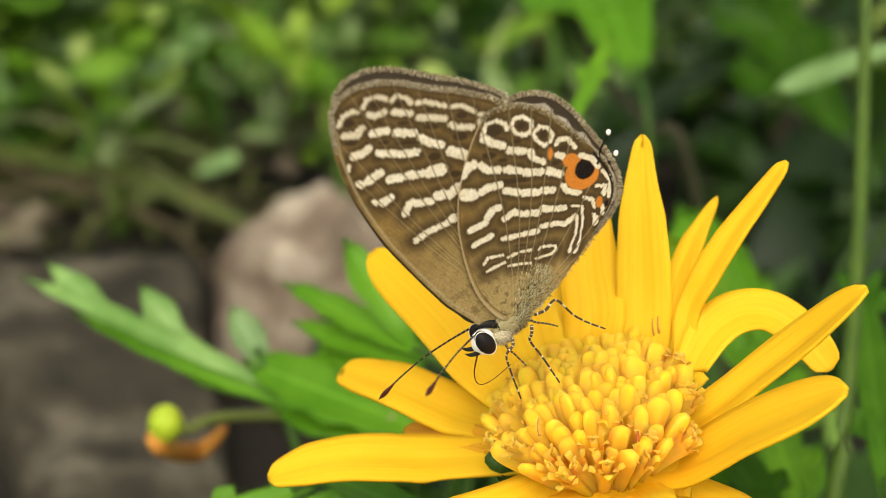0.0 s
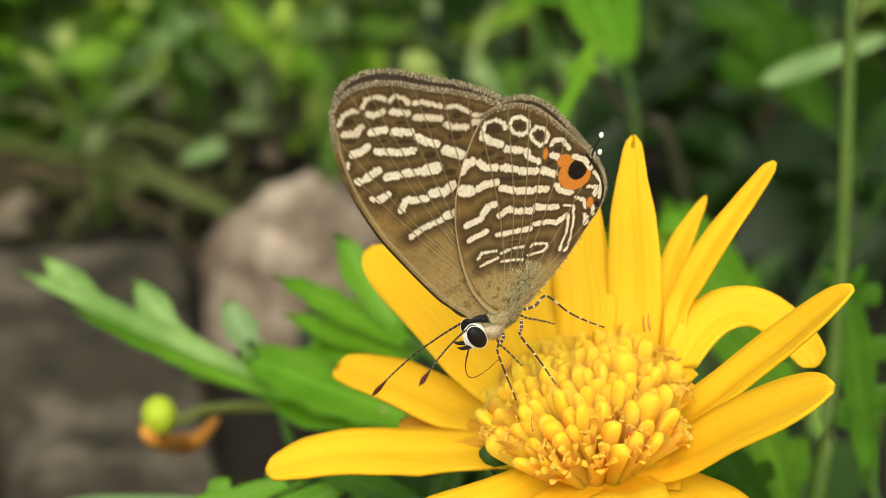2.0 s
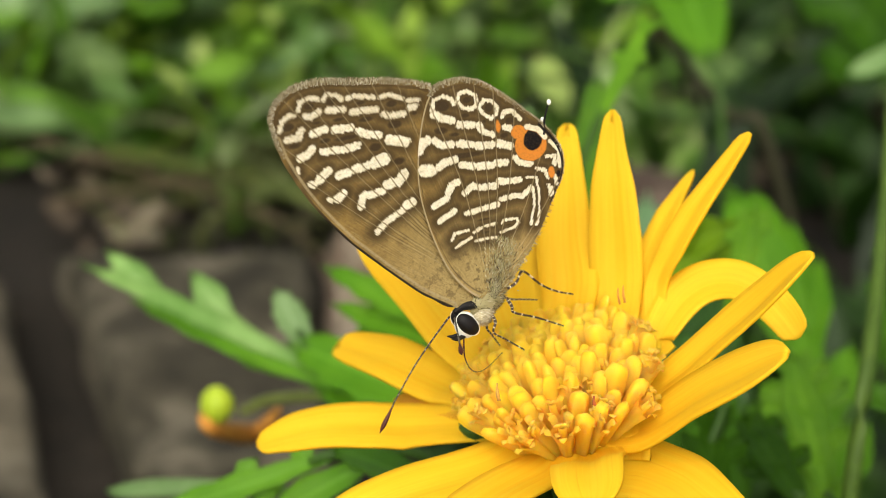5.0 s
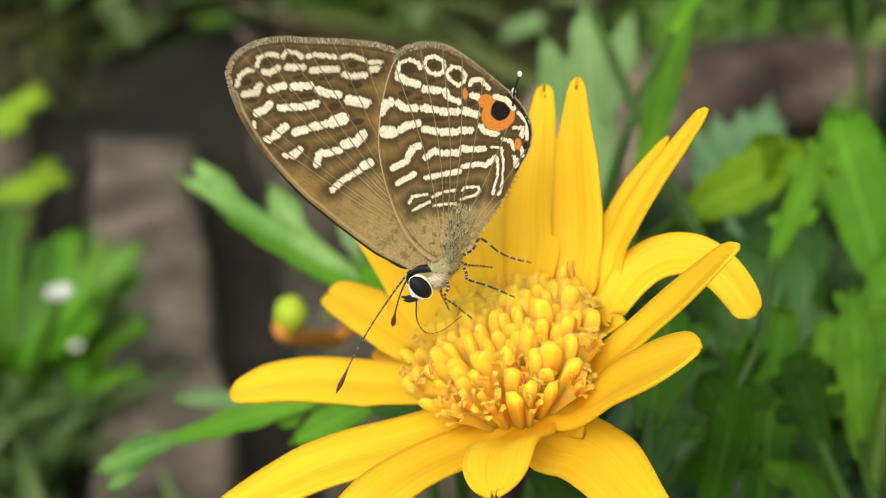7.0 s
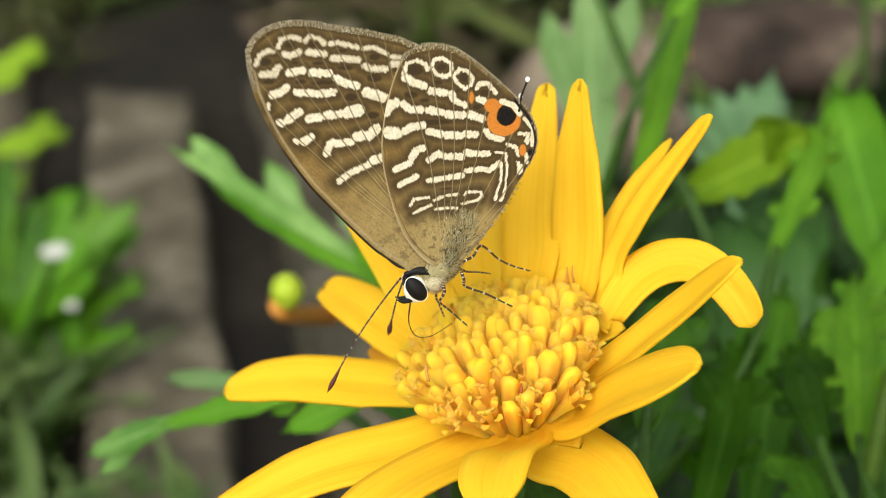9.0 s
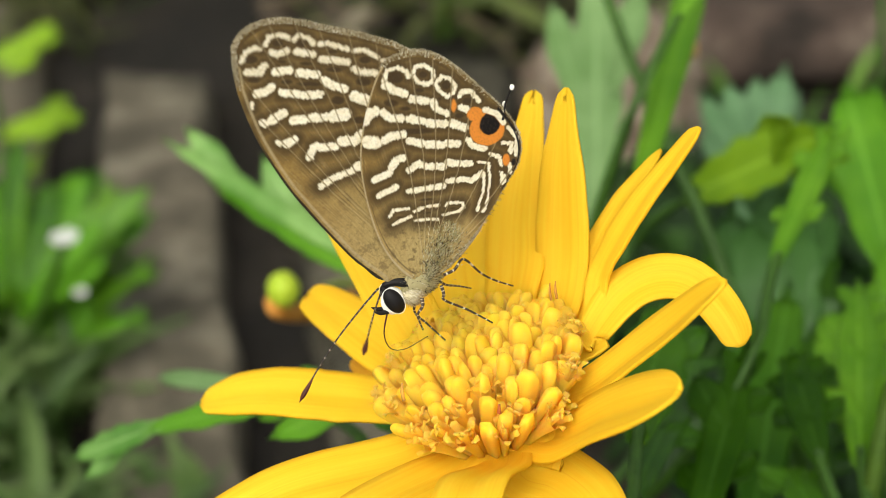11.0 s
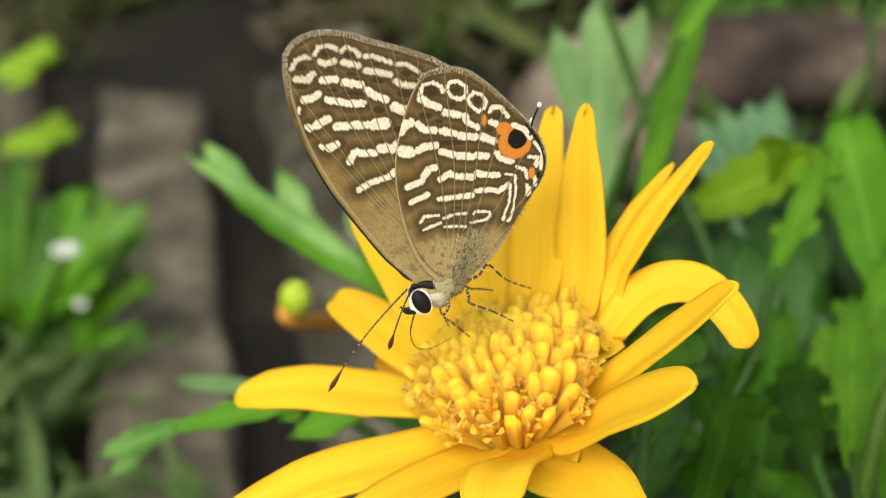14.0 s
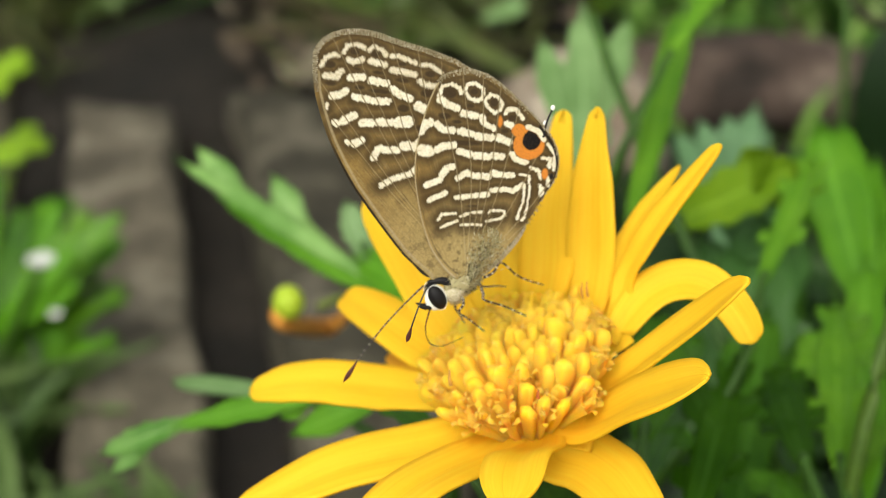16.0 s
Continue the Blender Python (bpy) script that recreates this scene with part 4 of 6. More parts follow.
corner = thing("weed_plant", (-0.122, 0.300, -0.01), "yellow-green weed seedling with rounded lobed leaves", "weed")
for base, tip, wide in (((0, 0, 0.041), (0.021, -0.008, 0.051), 0.015), ((0, 0, 0.021), (0.023, -0.006, 0.029), 0.015), ((0, 0, 0.008), (0.012, -0.012, 0.018), 0.012)):
    part("leaf", leaf_mesh(base, tip, wide, 1, 0.1, lime_leaf, (0, -0.4, 1)), corner)
part("stem", mesh_of("stem", *tube([(0, 0, 0), (0, 0.001, 0.02), (0, 0, 0.042)], [0.0012, 0.001], 6, 10)[:2], stem_green), corner)


# ---- the yellow daisy ----
CENTRE = np.array((-0.0027, 0.0005, 0.1386))
FACE = unit((-0.301, -0.315, 0.900))
DISC_X = unit(np.cross((0, 1, 0), FACE))
DISC_Y = np.cross(FACE, DISC_X)
daisy = thing("yellow_daisy", tuple(CENTRE), "open golden-yellow daisy flower on a green stem", "flower")
HEART = np.array((0.0, 0.0, 0.140))
FLORET_UP = unit((-0.18, 0.24, 0.94))


def petal(base, tip, width, lift=0.12, roll=0.0, notch=0.0, mat=None, fold=0.12, via=None, shape=None):
    """One ray petal; base and tip in millimetres from the flower's heart."""
    b, t = HEART + np.array(base) * 0.001 - CENTRE, HEART + np.array(tip) * 0.001 - CENTRE
    t = t + (t - b) * 0.008
    root = b - FACE * 0.0006 - unit(b + FACE * np.dot(b, -FACE)) * 0.0034
    length = np.linalg.norm(t - b)
    if via is None:
        v = (b + t) / 2 + FACE * lift * length
        path = spline([root, b, v, t], 40)
    else:
        path = spline([root, b] + [HEART + np.array(p) * 0.001 - CENTRE for p in via] + [t], 40)
    rows, cols = len(path), 11
    grid, nrm, uv = np.zeros((rows, cols, 3)), np.zeros((rows, cols, 3)), np.zeros((rows, cols, 2))
    seed = base[0] * 1.7 + tip[1]
    half0 = width * 0.0005
    for i in range(rows):
        u = i / (rows - 1)
        d = unit(path[min(i + 1, rows - 1)] - path[max(i - 1, 0)])
        side = unit(np.cross(d, FACE))
        up = np.cross(side, d)
        a = roll * min(1.0, u * 1.6)
        side, up = side * math.cos(a) + up * math.sin(a), up * math.cos(a) - side * math.sin(a)
        end = 1.0 - max(0.0, (u - 0.60) / 0.40) ** 3.4
        w = half0 * (0.46 + 0.54 * min(1.0, u / 0.45) ** 0.8) * max(0.03, end) ** 0.52
        if shape:
            w = half0 * np.interp(u, np.linspace(0, 1, len(shape)), shape) * max(0.05, 1.0 - max(0.0, (u - 0.93) / 0.07) ** 3) ** 0.5
        for j in range(cols):
            q = -1 + 2 * j / (cols - 1)
            ridge = 0.05 * math.cos(q * math.pi * 2.0) * min(1, u * 3) * min(1, (1 - u) * 6)
            edge = 0.05 * noise.noise(Vector((u * 5 + seed, q * 1.2, 0.2)))
            nick = -notch * half0 * math.exp(-((abs(q) - 0.33) / 0.13) ** 2) * max(0, (u - 0.9) / 0.1)
            g = path[i] + side * q * w * (1 + edge) + up * w * (fold * q * q - ridge + 1.1 * edge * u) + d * nick
            grid[i, j], nrm[i, j], uv[i, j] = g, up, (0.5 + q / 2 + seed, u + seed)
    v, f, w = shell(grid, nrm, 0.00022, uv)
    part("petal", mesh_of("petal", v, f, mat or petal_yellow, w), daisy, "orange-brown petal beneath the others" if mat else "")


petal((-8.2, 3.6, -4.9), (-19.75, 7.1, -7.2), 3.5, 0, 0.0, 0.25, None, 0.12, ((-10.67, 5.4, -5.8), (-13.09, 5.8, -5.72), (-15.36, 6.28, -5.84), (-17.7, 6.7, -6.35)), (0.6, 0.8, 0.97, 1.0, 0.96, 0.84, 0.45))
petal((-6.9, 5.8, -3.9), (-14.0, 16.0, -5.05), 3.4, 0, 0.1, 0.3, None, 0.12, ((-8.1, 8.0, -4.4), (-9.51, 9.6, -4.2), (-11.17, 11.6, -4.05), (-12.9, 14.4, -4.6)), (0.6, 0.8, 0.96, 1.0, 0.95, 0.76, 0.5))
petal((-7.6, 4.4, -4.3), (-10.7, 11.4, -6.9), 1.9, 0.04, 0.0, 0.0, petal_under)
petal((-6.3, 5.7, -1.5), (-12.0, 16.7, 2.74), 3.8, 0.05, 0.1)
petal((-3.8, 6.3, -0.4), (-4.8, 15.0, 6.0), 5.6, 0.02)
petal((-1.2, 5.4, 0.2), (0.51, 13.94, 10.07), 3.41, 0, 0.0, 0.7, None, 0.12, ((-0.80, 6.64, 2.50), (-0.65, 8.62, 4.54), (-0.14, 11.24, 7.25), (0.27, 12.78, 8.86),), (0.8, 0.98, 1.10, 1.04, 0.74, 0.47, 0.30))
petal((1.3, 4.4, 0.6), (2.09, 9.1, 12.35), 3.19, 0, 0.0, 0.6, None, 0.12, ((1.84, 5.68, 2.95), (1.89, 6.50, 5.25), (1.90, 7.45, 7.98), (1.94, 8.3, 10.1),), (0.8, 0.98, 1.06, 1.02, 0.84, 0.56, 0.27))
petal((2.7, 3.6, 0.5), (7.66, 10.27, 7.94), 1.87, 0, 0.2, 0.0, None, 0.12, ((3.33, 5.01, 3.12), (4.15, 6.44, 4.48), (5.61, 8.25, 6.15),), (0.43, 0.62, 0.74, 1.00, 0.81, 0.22))
petal((3.2, 2.5, 0.6), (8.81, 4.07, 12.23), 1.98, 0, 0.1, 0.0, None, 0.22, ((3.81, 3.90, 3.20), (4.67, 4.05, 5.36), (6.00, 4.12, 7.83), (7.36, 4.11, 9.96),), (0.44, 0.63, 0.74, 1.00, 0.99, 0.78, 0.44))
petal((3.5, 1.5, 0.4), (11.31, 0.31, 0.93), 2.75, 0, -0.3, 0.0, None, 0.25, ((3.41, 1.74, 0.85), (4.98, 2.94, 2.52), (6.68, 3.39, 3.38), (8.44, 3.23, 3.47), (9.89, 2.46, 2.79), (10.85, 1.39, 1.83),), (0.43, 0.62, 0.71, 0.97, 1.00, 0.94, 0.87, 0.77, 0.62))
petal((2.3, -1.4, -1.0), (8.95, -6.35, 8.9), 2.8, -0.02, 0.1, 0.05, None, 0.3)
petal((1.0, -3.45, -2.35), (6.5, -10.2, 5.2), 4.2, 0.02, 0.1, 0.05, None, 0.2)
petal((-0.2, -3.2, -2.9), (4.85, -12.90, -3.88), 4.3, 0, 0.0, 0.15, None, 0.12, ((-0.31, -4.26, -3.92), (1.10, -5.10, -3.92), (2.33, -6.87, -3.85), (3.35, -9.42, -3.87)), (0.6, 0.84, 0.95, 1.0, 0.97, 0.82, 0.48))
petal((-1.75, -4.0, -3.5), (-3.9, -12.8, -1.4), 3.9, 0.16, 0.0, 0.3)
petal((-3.95, -3.3, -3.95), (-12.8, -12.9, -4.2), 3.5, 0.08, 0.0, 0.2)
petal((-6.8, -2.05, -4.6), (-19.6, -4.9, -8.1), 3.7, 0.075, 0.0, 0.3, None, 0.12, None, (1.25, 1.12, 1.0, 1.0, 0.99, 0.94, 0.80, 0.5))


def disc():
    verts, faces = [], []
    rings, sides = 8, 32
    for i in range(rings + 1):
        r = 0.0046 * i / rings
        for k in range(sides):
            a = 2 * math.pi * k / sides
            rise = 0.0009 * (1 - (i / rings) ** 2) + 0.0017 - 0.0037 * (i / rings) ** 4
            verts.append(DISC_X * r * math.cos(a) + DISC_Y * r * math.sin(a) + (FLORET_UP if rise > 0 else FACE) * rise)
    for i in range(rings):
        for k in range(sides):
            n = (k + 1) % sides
            faces.append((i * sides + k, i * sides + n, (i + 1) * sides + n, (i + 1) * sides + k))
    part("receptacle", mesh_of("receptacle", verts, faces, floret_bud), daisy)
    # green cup below
    for k in range(13):
        a = 2 * math.pi * k / 13
        o = DISC_X * math.cos(a) + DISC_Y * math.sin(a)
        leaflet = tube([-FACE * 0.0062 + o * 0.0012, -FACE * 0.0045 + o * 0.0042, -FACE * 0.0016 + o * 0.0060], [0.0007, 0.0011, 0.0004], 6, 8)
        part("sepal", mesh_of("sepal", leaflet[0], leaflet[1], stem_green), daisy)
    low = np.array((0.010, 0.030, -0.1386 - 0.012))
    v, f, uv = tube([-FACE * 0.002, -FACE * 0.008, -FACE * 0.018 + np.array((0, 0.002, -0.01)), np.array((0.012, 0.022, -0.075)), low], [0.0030, 0.0016, 0.0014, 0.0014, 0.0016], 10, 34)
    part("stem", mesh_of("stem", v, f, stem_green, uv), daisy, "slender green flower stem")


disc()


def floret_mesh(kind, seed):
    """Tubular floret along +z, one unit long is 1 mm: closed bud, or open with five curled lobes."""
    rng = random.Random(seed)
    profile = {"closed": ((0, 0.30), (1.0, 0.34), (1.7, 0.37), (2.3, 0.385), (2.75, 0.38), (3.02, 0.33), (3.18, 0.23), (3.24, 0.10), (3.25, 0.01)),
               "open": ((0, 0.22), (1.0, 0.27), (1.7, 0.36), (2.2, 0.46), (2.5, 0.52))}[kind]
    sides = 10
    verts, faces, uvs = [], [], []
    lean = rng.uniform(-0.25, 0.25)
    cleft = rng.uniform(0.04, 0.14)
    for i, (z, r) in enumerate(profile):
        for k in range(sides):
            a = 2 * math.pi * k / sides
            g = r * (1 + cleft * math.cos(5 * a)) * (1.0 + 0.12 * math.cos(2 * a))
            verts.append((g * math.cos(a) + lean * z * z / 9, g * math.sin(a), z))
            uvs.append((k / sides, i / len(profile)))
    for i in range(len(profile) - 1):
        for k in range(sides):
            n = (k + 1) % sides
            faces.append((i * sides + k, i * sides + n, (i + 1) * sides + n, (i + 1) * sides + k))
    if kind == "open":
        o = (len(profile) - 1) * sides
        shift = lean * 0.70
        for k in range(0, sides, 2):
            a = 2 * math.pi * (k + 0.5) / sides
            w = 2 * math.pi * 0.36 / sides
            curl = rng.uniform(0.8, 1.2)
            t = len(verts)
            for r, z, half in ((0.60, 2.78, w * 1.45), (0.78, 2.92, w * 1.2)):
                for sgn in (-1, 1):
                    verts.append((r * math.cos(a + half * sgn) + shift, r * math.sin(a + half * sgn), z))
                    uvs.append((0.5, 1))
            verts.append((0.92 * math.cos(a) + shift, 0.92 * math.sin(a), 2.98 - 0.14 * curl))
            uvs.append((0.5, 1))
            faces += [(o + k, o + (k + 1) % sides, t + 1, t), (t, t + 1, t + 3, t + 2), (t + 2, t + 3, t + 4)]
        v, f, u = tube([(lean * 0.5, 0, 1.8), (shift, 0, 2.5), (shift * 1.1, 0.04, 2.95)], [0.20, 0.22, 0.20], 6, 8)
        b = len(verts)
        verts += [tuple(q) for q in v]
        faces += [tuple(i + b for i in q) for q in f]
        uvs += u
        for sgn in (-1, 1):
            v, f, u = tube([(shift * 1.1, 0.04, 2.9), (shift * 1.1 + 0.14 * sgn, 0.04, 3.1), (shift * 1.1 + 0.32 * sgn, 0.04, 3.02)], [0.11, 0.10, 0.07], 5, 6)
            b = len(verts)
            verts += [tuple(q) for q in v]
            faces += [tuple(i + b for i in q) for q in f]
            uvs += u
    verts = [(x * 0.001, y * 0.001, z * 0.001) for x, y, z in verts]
    return mesh_of("floret", verts, faces, floret_yellow if kind == "open" else floret_bud, uvs)


def florets():
    rng = random.Random(77)
    closed = [floret_mesh("closed", s) for s in range(8)]
    opened = [floret_mesh("open", s + 9) for s in range(6)]
    count = 245
    for k in range(count):
        q = math.sqrt((k + 0.5) / count)
        a = k * 2.399963
        r = 0.0037 * q * (1 + 0.05 * max(0.0, -math.sin(a)) * q)
        out = DISC_X * math.cos(a) + DISC_Y * math.sin(a)
        place = out * r + FACE * (0.0009 * (1 - q * q) - 0.0009) + np.array((0.0002, -0.0004, -0.0003))
        way = unit(FLORET_UP * (1.0 - 0.25 * q) + out * (0.05 + (0.62 + 0.12 * max(0.0, -math.sin(a))) * q ** 2.2) + np.array([rng.uniform(-0.10, 0.10) for _ in range(3)]) + np.array((0.10 * math.sin(a * 3), 0.12, 0.0)))
        rest = Vector(way).to_track_quat("Z", "Y").to_matrix().to_4x4() @ Matrix.Rotation(rng.uniform(0, 6.28), 4, "Z")
        back = max(0.0, math.sin(a)) * q
        size = (0.90 + 0.12 * q) * rng.uniform(0.90, 1.10) * (1 - 0.22 * back)
        me = rng.choice(opened if rng.random() < (0.42 if q > 0.84 else 0.2 if q > 0.66 else 0.03) * (1 - back) else closed)
        girth = 1.05 if me in opened else rng.uniform(1.12, 1.42)
        ob = part("floret", me, daisy)
        ob.matrix_basis = Matrix.Translation(place) @ rest @ Matrix.Diagonal((size * girth, size * girth * rng.uniform(0.72, 0.95), size * rng.uniform(1.12, 1.3), 1))


florets()

stamen_red = material("stamen_red", (0.30, 0.07, 0.015), 0.6, 0.2)[0]
for place, size, tint in (((0.0014, 0.0019, 0.1431), 0.00008, husk_orange), ((0.0011, 0.0019, 0.1430), 0.00007, husk_orange), ((-0.0018, -0.0047, 0.1396), 0.00012, stamen_red), ((-0.0013, -0.0048, 0.1394), 0.00008, stamen_red), ((-0.0069, -0.0034, 0.1401), 0.00010, husk_orange)):
    p = np.array(place) - CENTRE
    v, f, uv = tube([p, p + FLORET_UP * 0.0005, p + FLORET_UP * 0.0010 + np.array((0.0001, 0, 0))], [size, size, size * 0.5], 6, 8)
    part("stamen", mesh_of("stamen", v, f, tint, uv), daisy, "reddish-brown withered stamen")


# ---- the butterfly: x towards the tail, z up the wings, y away from the camera side, in millimetres ----
butterfly = thing("butterfly", (-0.006, -0.0005, 0.1459), "small brown butterfly with cream bands, folded wings and an orange eyespot", "butterfly")

BANDS = {"fore": [], "hind": []}
SPOTS = {"fore": [], "hind": []}
VEINS = {"fore": [], "hind": []}


def fore_band(width, blur, *points):
    BANDS["fore"].append((width, blur, points))


def hind_band(width, blur, *points):
    BANDS["hind"].append((width, blur, points))


def fore_dark(place, a, b):
    SPOTS["fore"].append(("dark", place, a, b))


def hind_dark(place, a, b):
    SPOTS["hind"].append(("dark", place, a, b))


def hind_orange(place, a, b):
    SPOTS["hind"].append(("orange", place, a, b))


def hind_black(place, a, b):
    SPOTS["hind"].append(("black", place, a, b))


def fore_vein(end):
    VEINS["fore"].append(end)


def hind_vein(end):
    VEINS["hind"].append(end)


FORE_EDGE = [(-0.41, -0.42), (-2.27, -0.25), (-3.26, 0.45), (-4.00, 1.04), (-5.61, 2.70), (-7.18, 4.43), (-8.14, 5.73), (-8.83, 6.80), (-9.28, 7.63), (-9.73, 8.61), (-10.11, 9.61), (-10.31, 10.59), (-10.40, 11.65), (-10.23, 12.17), (-9.84, 12.66), (-9.19, 13.05), (-8.34, 13.23), (-7.25, 13.22), (-6.22, 13.02), (-5.22, 12.83), (-4.09, 12.65), (-3.02, 12.40), (-2.05, 12.08), (-1.35, 11.30), (-1.01, 7.09), (-0.50, 3.02)]
HIND_EDGE = [(0.13, -0.33), (-1.04, 0.19), (-2.13, 1.53), (-2.80, 3.14), (-3.27, 5.04), (-3.44, 6.59), (-3.30, 8.11), (-2.92, 9.76), (-2.42, 11.03), (-1.90, 11.61), (-1.14, 11.86), (-0.32, 11.89), (0.57, 11.66), (1.49, 11.08), (2.43, 10.29), (3.24, 9.56), (4.00, 8.83), (4.61, 8.06), (4.97, 7.27), (5.04, 6.46), (4.83, 5.71), (4.42, 5.04), (3.86, 4.06), (3.23, 2.98), (2.44, 1.91), (1.65, 0.99), (1.01, 0.20)]
fore_band(0.21, 0.16, (-9.99, 11.02), (-9.72, 11.60), (-9.26, 11.82), (-8.98, 11.72))
fore_band(0.21, 0.16, (-8.83, 11.90), (-8.61, 12.36), (-8.11, 12.49), (-7.62, 12.32))
fore_band(0.21, 0.16, (-7.41, 12.24), (-7.19, 12.49), (-6.70, 12.36), (-6.35, 12.06))
fore_band(0.21, 0.16, (-6.13, 12.07), (-5.63, 12.13), (-4.63, 11.84))
fore_band(0.21, 0.16, (-4.42, 11.80), (-3.84, 11.84), (-3.05, 11.47))
fore_band(0.21, 0.16, (-2.95, 11.33), (-2.22, 11.24))
fore_band(0.30, 0.16, (-9.75, 10.56), (-9.01, 10.59), (-8.75, 11.01))
fore_band(0.30, 0.16, (-8.53, 11.64), (-8.14, 11.50), (-7.64, 11.76))
fore_band(0.30, 0.16, (-7.33, 11.67), (-6.29, 11.54))
fore_band(0.30, 0.16, (-6.05, 11.34), (-4.57, 11.21))
fore_band(0.30, 0.16, (-4.36, 10.93), (-4.00, 10.74), (-3.13, 10.68))
fore_band(0.30, 0.16, (-2.91, 10.92), (-2.40, 10.96))
fore_band(0.36, 0.11, (-8.35, 10.61), (-7.42, 10.76))
fore_band(0.36, 0.11, (-7.21, 10.61), (-6.09, 10.53))
fore_band(0.36, 0.11, (-5.88, 10.30), (-5.31, 10.03), (-4.62, 9.83))
fore_band(0.48, 0.11, (-4.35, 9.53), (-3.22, 9.16))
fore_band(0.36, 0.09, (-9.26, 9.45), (-8.68, 9.65), (-8.32, 9.93))
fore_band(0.36, 0.09, (-7.99, 9.59), (-6.99, 9.55))
fore_band(0.36, 0.09, (-6.90, 9.48), (-5.87, 9.56))
fore_band(0.39, 0.09, (-8.87, 8.11), (-8.63, 7.96))
fore_band(0.39, 0.09, (-8.48, 8.07), (-8.15, 8.34), (-7.64, 8.61))
fore_band(0.39, 0.09, (-7.39, 8.17), (-6.57, 8.28))
fore_band(0.39, 0.09, (-6.50, 8.31), (-5.51, 8.41))
fore_band(0.57, 0.09, (-5.38, 8.44), (-4.90, 8.50), (-4.46, 8.60))
fore_band(0.21, 0.09, (-8.06, 7.09), (-7.85, 6.94))
fore_band(0.21, 0.09, (-9.38, 9.07), (-9.32, 8.74))
fore_band(0.36, 0.09, (-7.65, 6.90), (-7.05, 7.31))
fore_band(0.36, 0.09, (-6.39, 6.23), (-6.18, 6.80), (-5.97, 6.94))
fore_band(0.36, 0.09, (-5.89, 6.82), (-4.93, 6.92))
fore_band(0.48, 0.09, (-4.85, 7.13), (-4.31, 7.25))
fore_band(0.48, 0.09, (-4.19, 7.10), (-3.60, 7.63))
fore_band(0.30, 0.09, (-5.78, 4.75), (-5.10, 5.23), (-4.04, 5.67))
fore_band(0.42, 0.09, (-4.00, 5.82), (-3.40, 5.97))
fore_dark((-9.49, 11.22), 0.45, 0.28)
fore_dark((-8.19, 12.06), 0.39, 0.25)
fore_dark((-7.02, 12.08), 0.37, 0.25)
fore_dark((-5.42, 11.72), 0.45, 0.18)
fore_dark((-3.77, 11.35), 0.42, 0.25)
fore_dark((-9.31, 10.21), 0.53, 0.20)
fore_dark((-7.93, 11.15), 0.42, 0.15)
fore_dark((-6.73, 11.08), 0.51, 0.17)
fore_dark((-5.30, 10.83), 0.62, 0.20)
fore_dark((-3.79, 10.26), 0.48, 0.28)
fore_dark((-6.46, 10.07), 0.98, 0.20)
fore_dark((-5.03, 9.26), 0.42, 0.28)
fore_dark((-2.62, 10.62), 0.25, 0.17)
fore_dark((-7.67, 10.15), 0.42, 0.20)
fore_dark((-3.88, 8.27), 0.42, 0.25)
hind_band(0.18, 0.08, (-2.22, 10.49), (-2.03, 11.01), (-1.49, 11.16), (-1.05, 10.94), (-0.93, 10.59))
hind_band(0.18, 0.08, (-0.73, 10.77), (-0.58, 11.17), (-0.12, 11.23), (0.31, 10.96), (0.39, 10.61), (0.13, 10.24), (-0.37, 10.33), (-0.70, 10.70))
hind_band(0.18, 0.08, (0.51, 10.27), (0.77, 10.62), (1.21, 10.49), (1.52, 10.11), (1.44, 9.75), (1.08, 9.57), (0.66, 9.90), (0.51, 10.22))
hind_band(0.36, 0.10, (-2.18, 10.32), (-1.67, 10.01), (-1.01, 9.77))
hind_band(0.36, 0.10, (-0.86, 9.54), (0.10, 9.36))
hind_band(0.36, 0.10, (1.26, 8.21), (2.12, 7.88))
hind_band(0.22, 0.08, (1.71, 9.52), (1.88, 9.82), (2.33, 9.79), (2.82, 9.23))
hind_band(0.30, 0.08, (1.71, 9.03), (2.22, 8.81))
hind_band(0.30, 0.08, (0.29, 9.41), (0.54, 8.93), (1.14, 8.66))
hind_band(0.30, 0.08, (2.17, 7.33), (2.42, 6.97), (3.18, 6.72))
hind_band(0.48, 0.10, (-3.25, 8.35), (-3.00, 8.82), (-2.53, 9.02))
hind_band(0.37, 0.09, (-2.33, 8.94), (-1.83, 8.58), (-1.16, 8.53))
hind_band(0.37, 0.09, (-0.97, 8.52), (-0.05, 8.34))
hind_band(0.37, 0.09, (0.02, 8.26), (1.07, 8.14))
hind_band(0.37, 0.09, (-2.28, 7.40), (-1.83, 7.64), (-1.09, 7.72))
hind_band(0.37, 0.09, (-0.98, 7.37), (-0.08, 7.16))
hind_band(0.37, 0.09, (0.01, 7.15), (0.96, 7.04))
hind_band(0.37, 0.09, (1.04, 7.14), (1.77, 7.05))
hind_band(0.60, 0.10, (-3.21, 7.44), (-2.49, 7.32))
hind_band(0.33, 0.07, (-2.79, 5.35), (-1.85, 5.75))
hind_band(0.33, 0.07, (-1.89, 5.90), (-1.55, 6.37), (-1.10, 6.52))
hind_band(0.33, 0.07, (-0.95, 5.77), (-0.39, 6.13), (-0.13, 6.03))
hind_band(0.33, 0.07, (-0.10, 5.97), (1.02, 5.91))
hind_band(0.33, 0.07, (1.08, 6.18), (1.45, 6.04), (2.43, 6.00))
hind_band(0.27, 0.07, (-2.56, 4.50), (-1.48, 4.98))
hind_band(0.27, 0.07, (-0.96, 4.69), (1.03, 4.89))
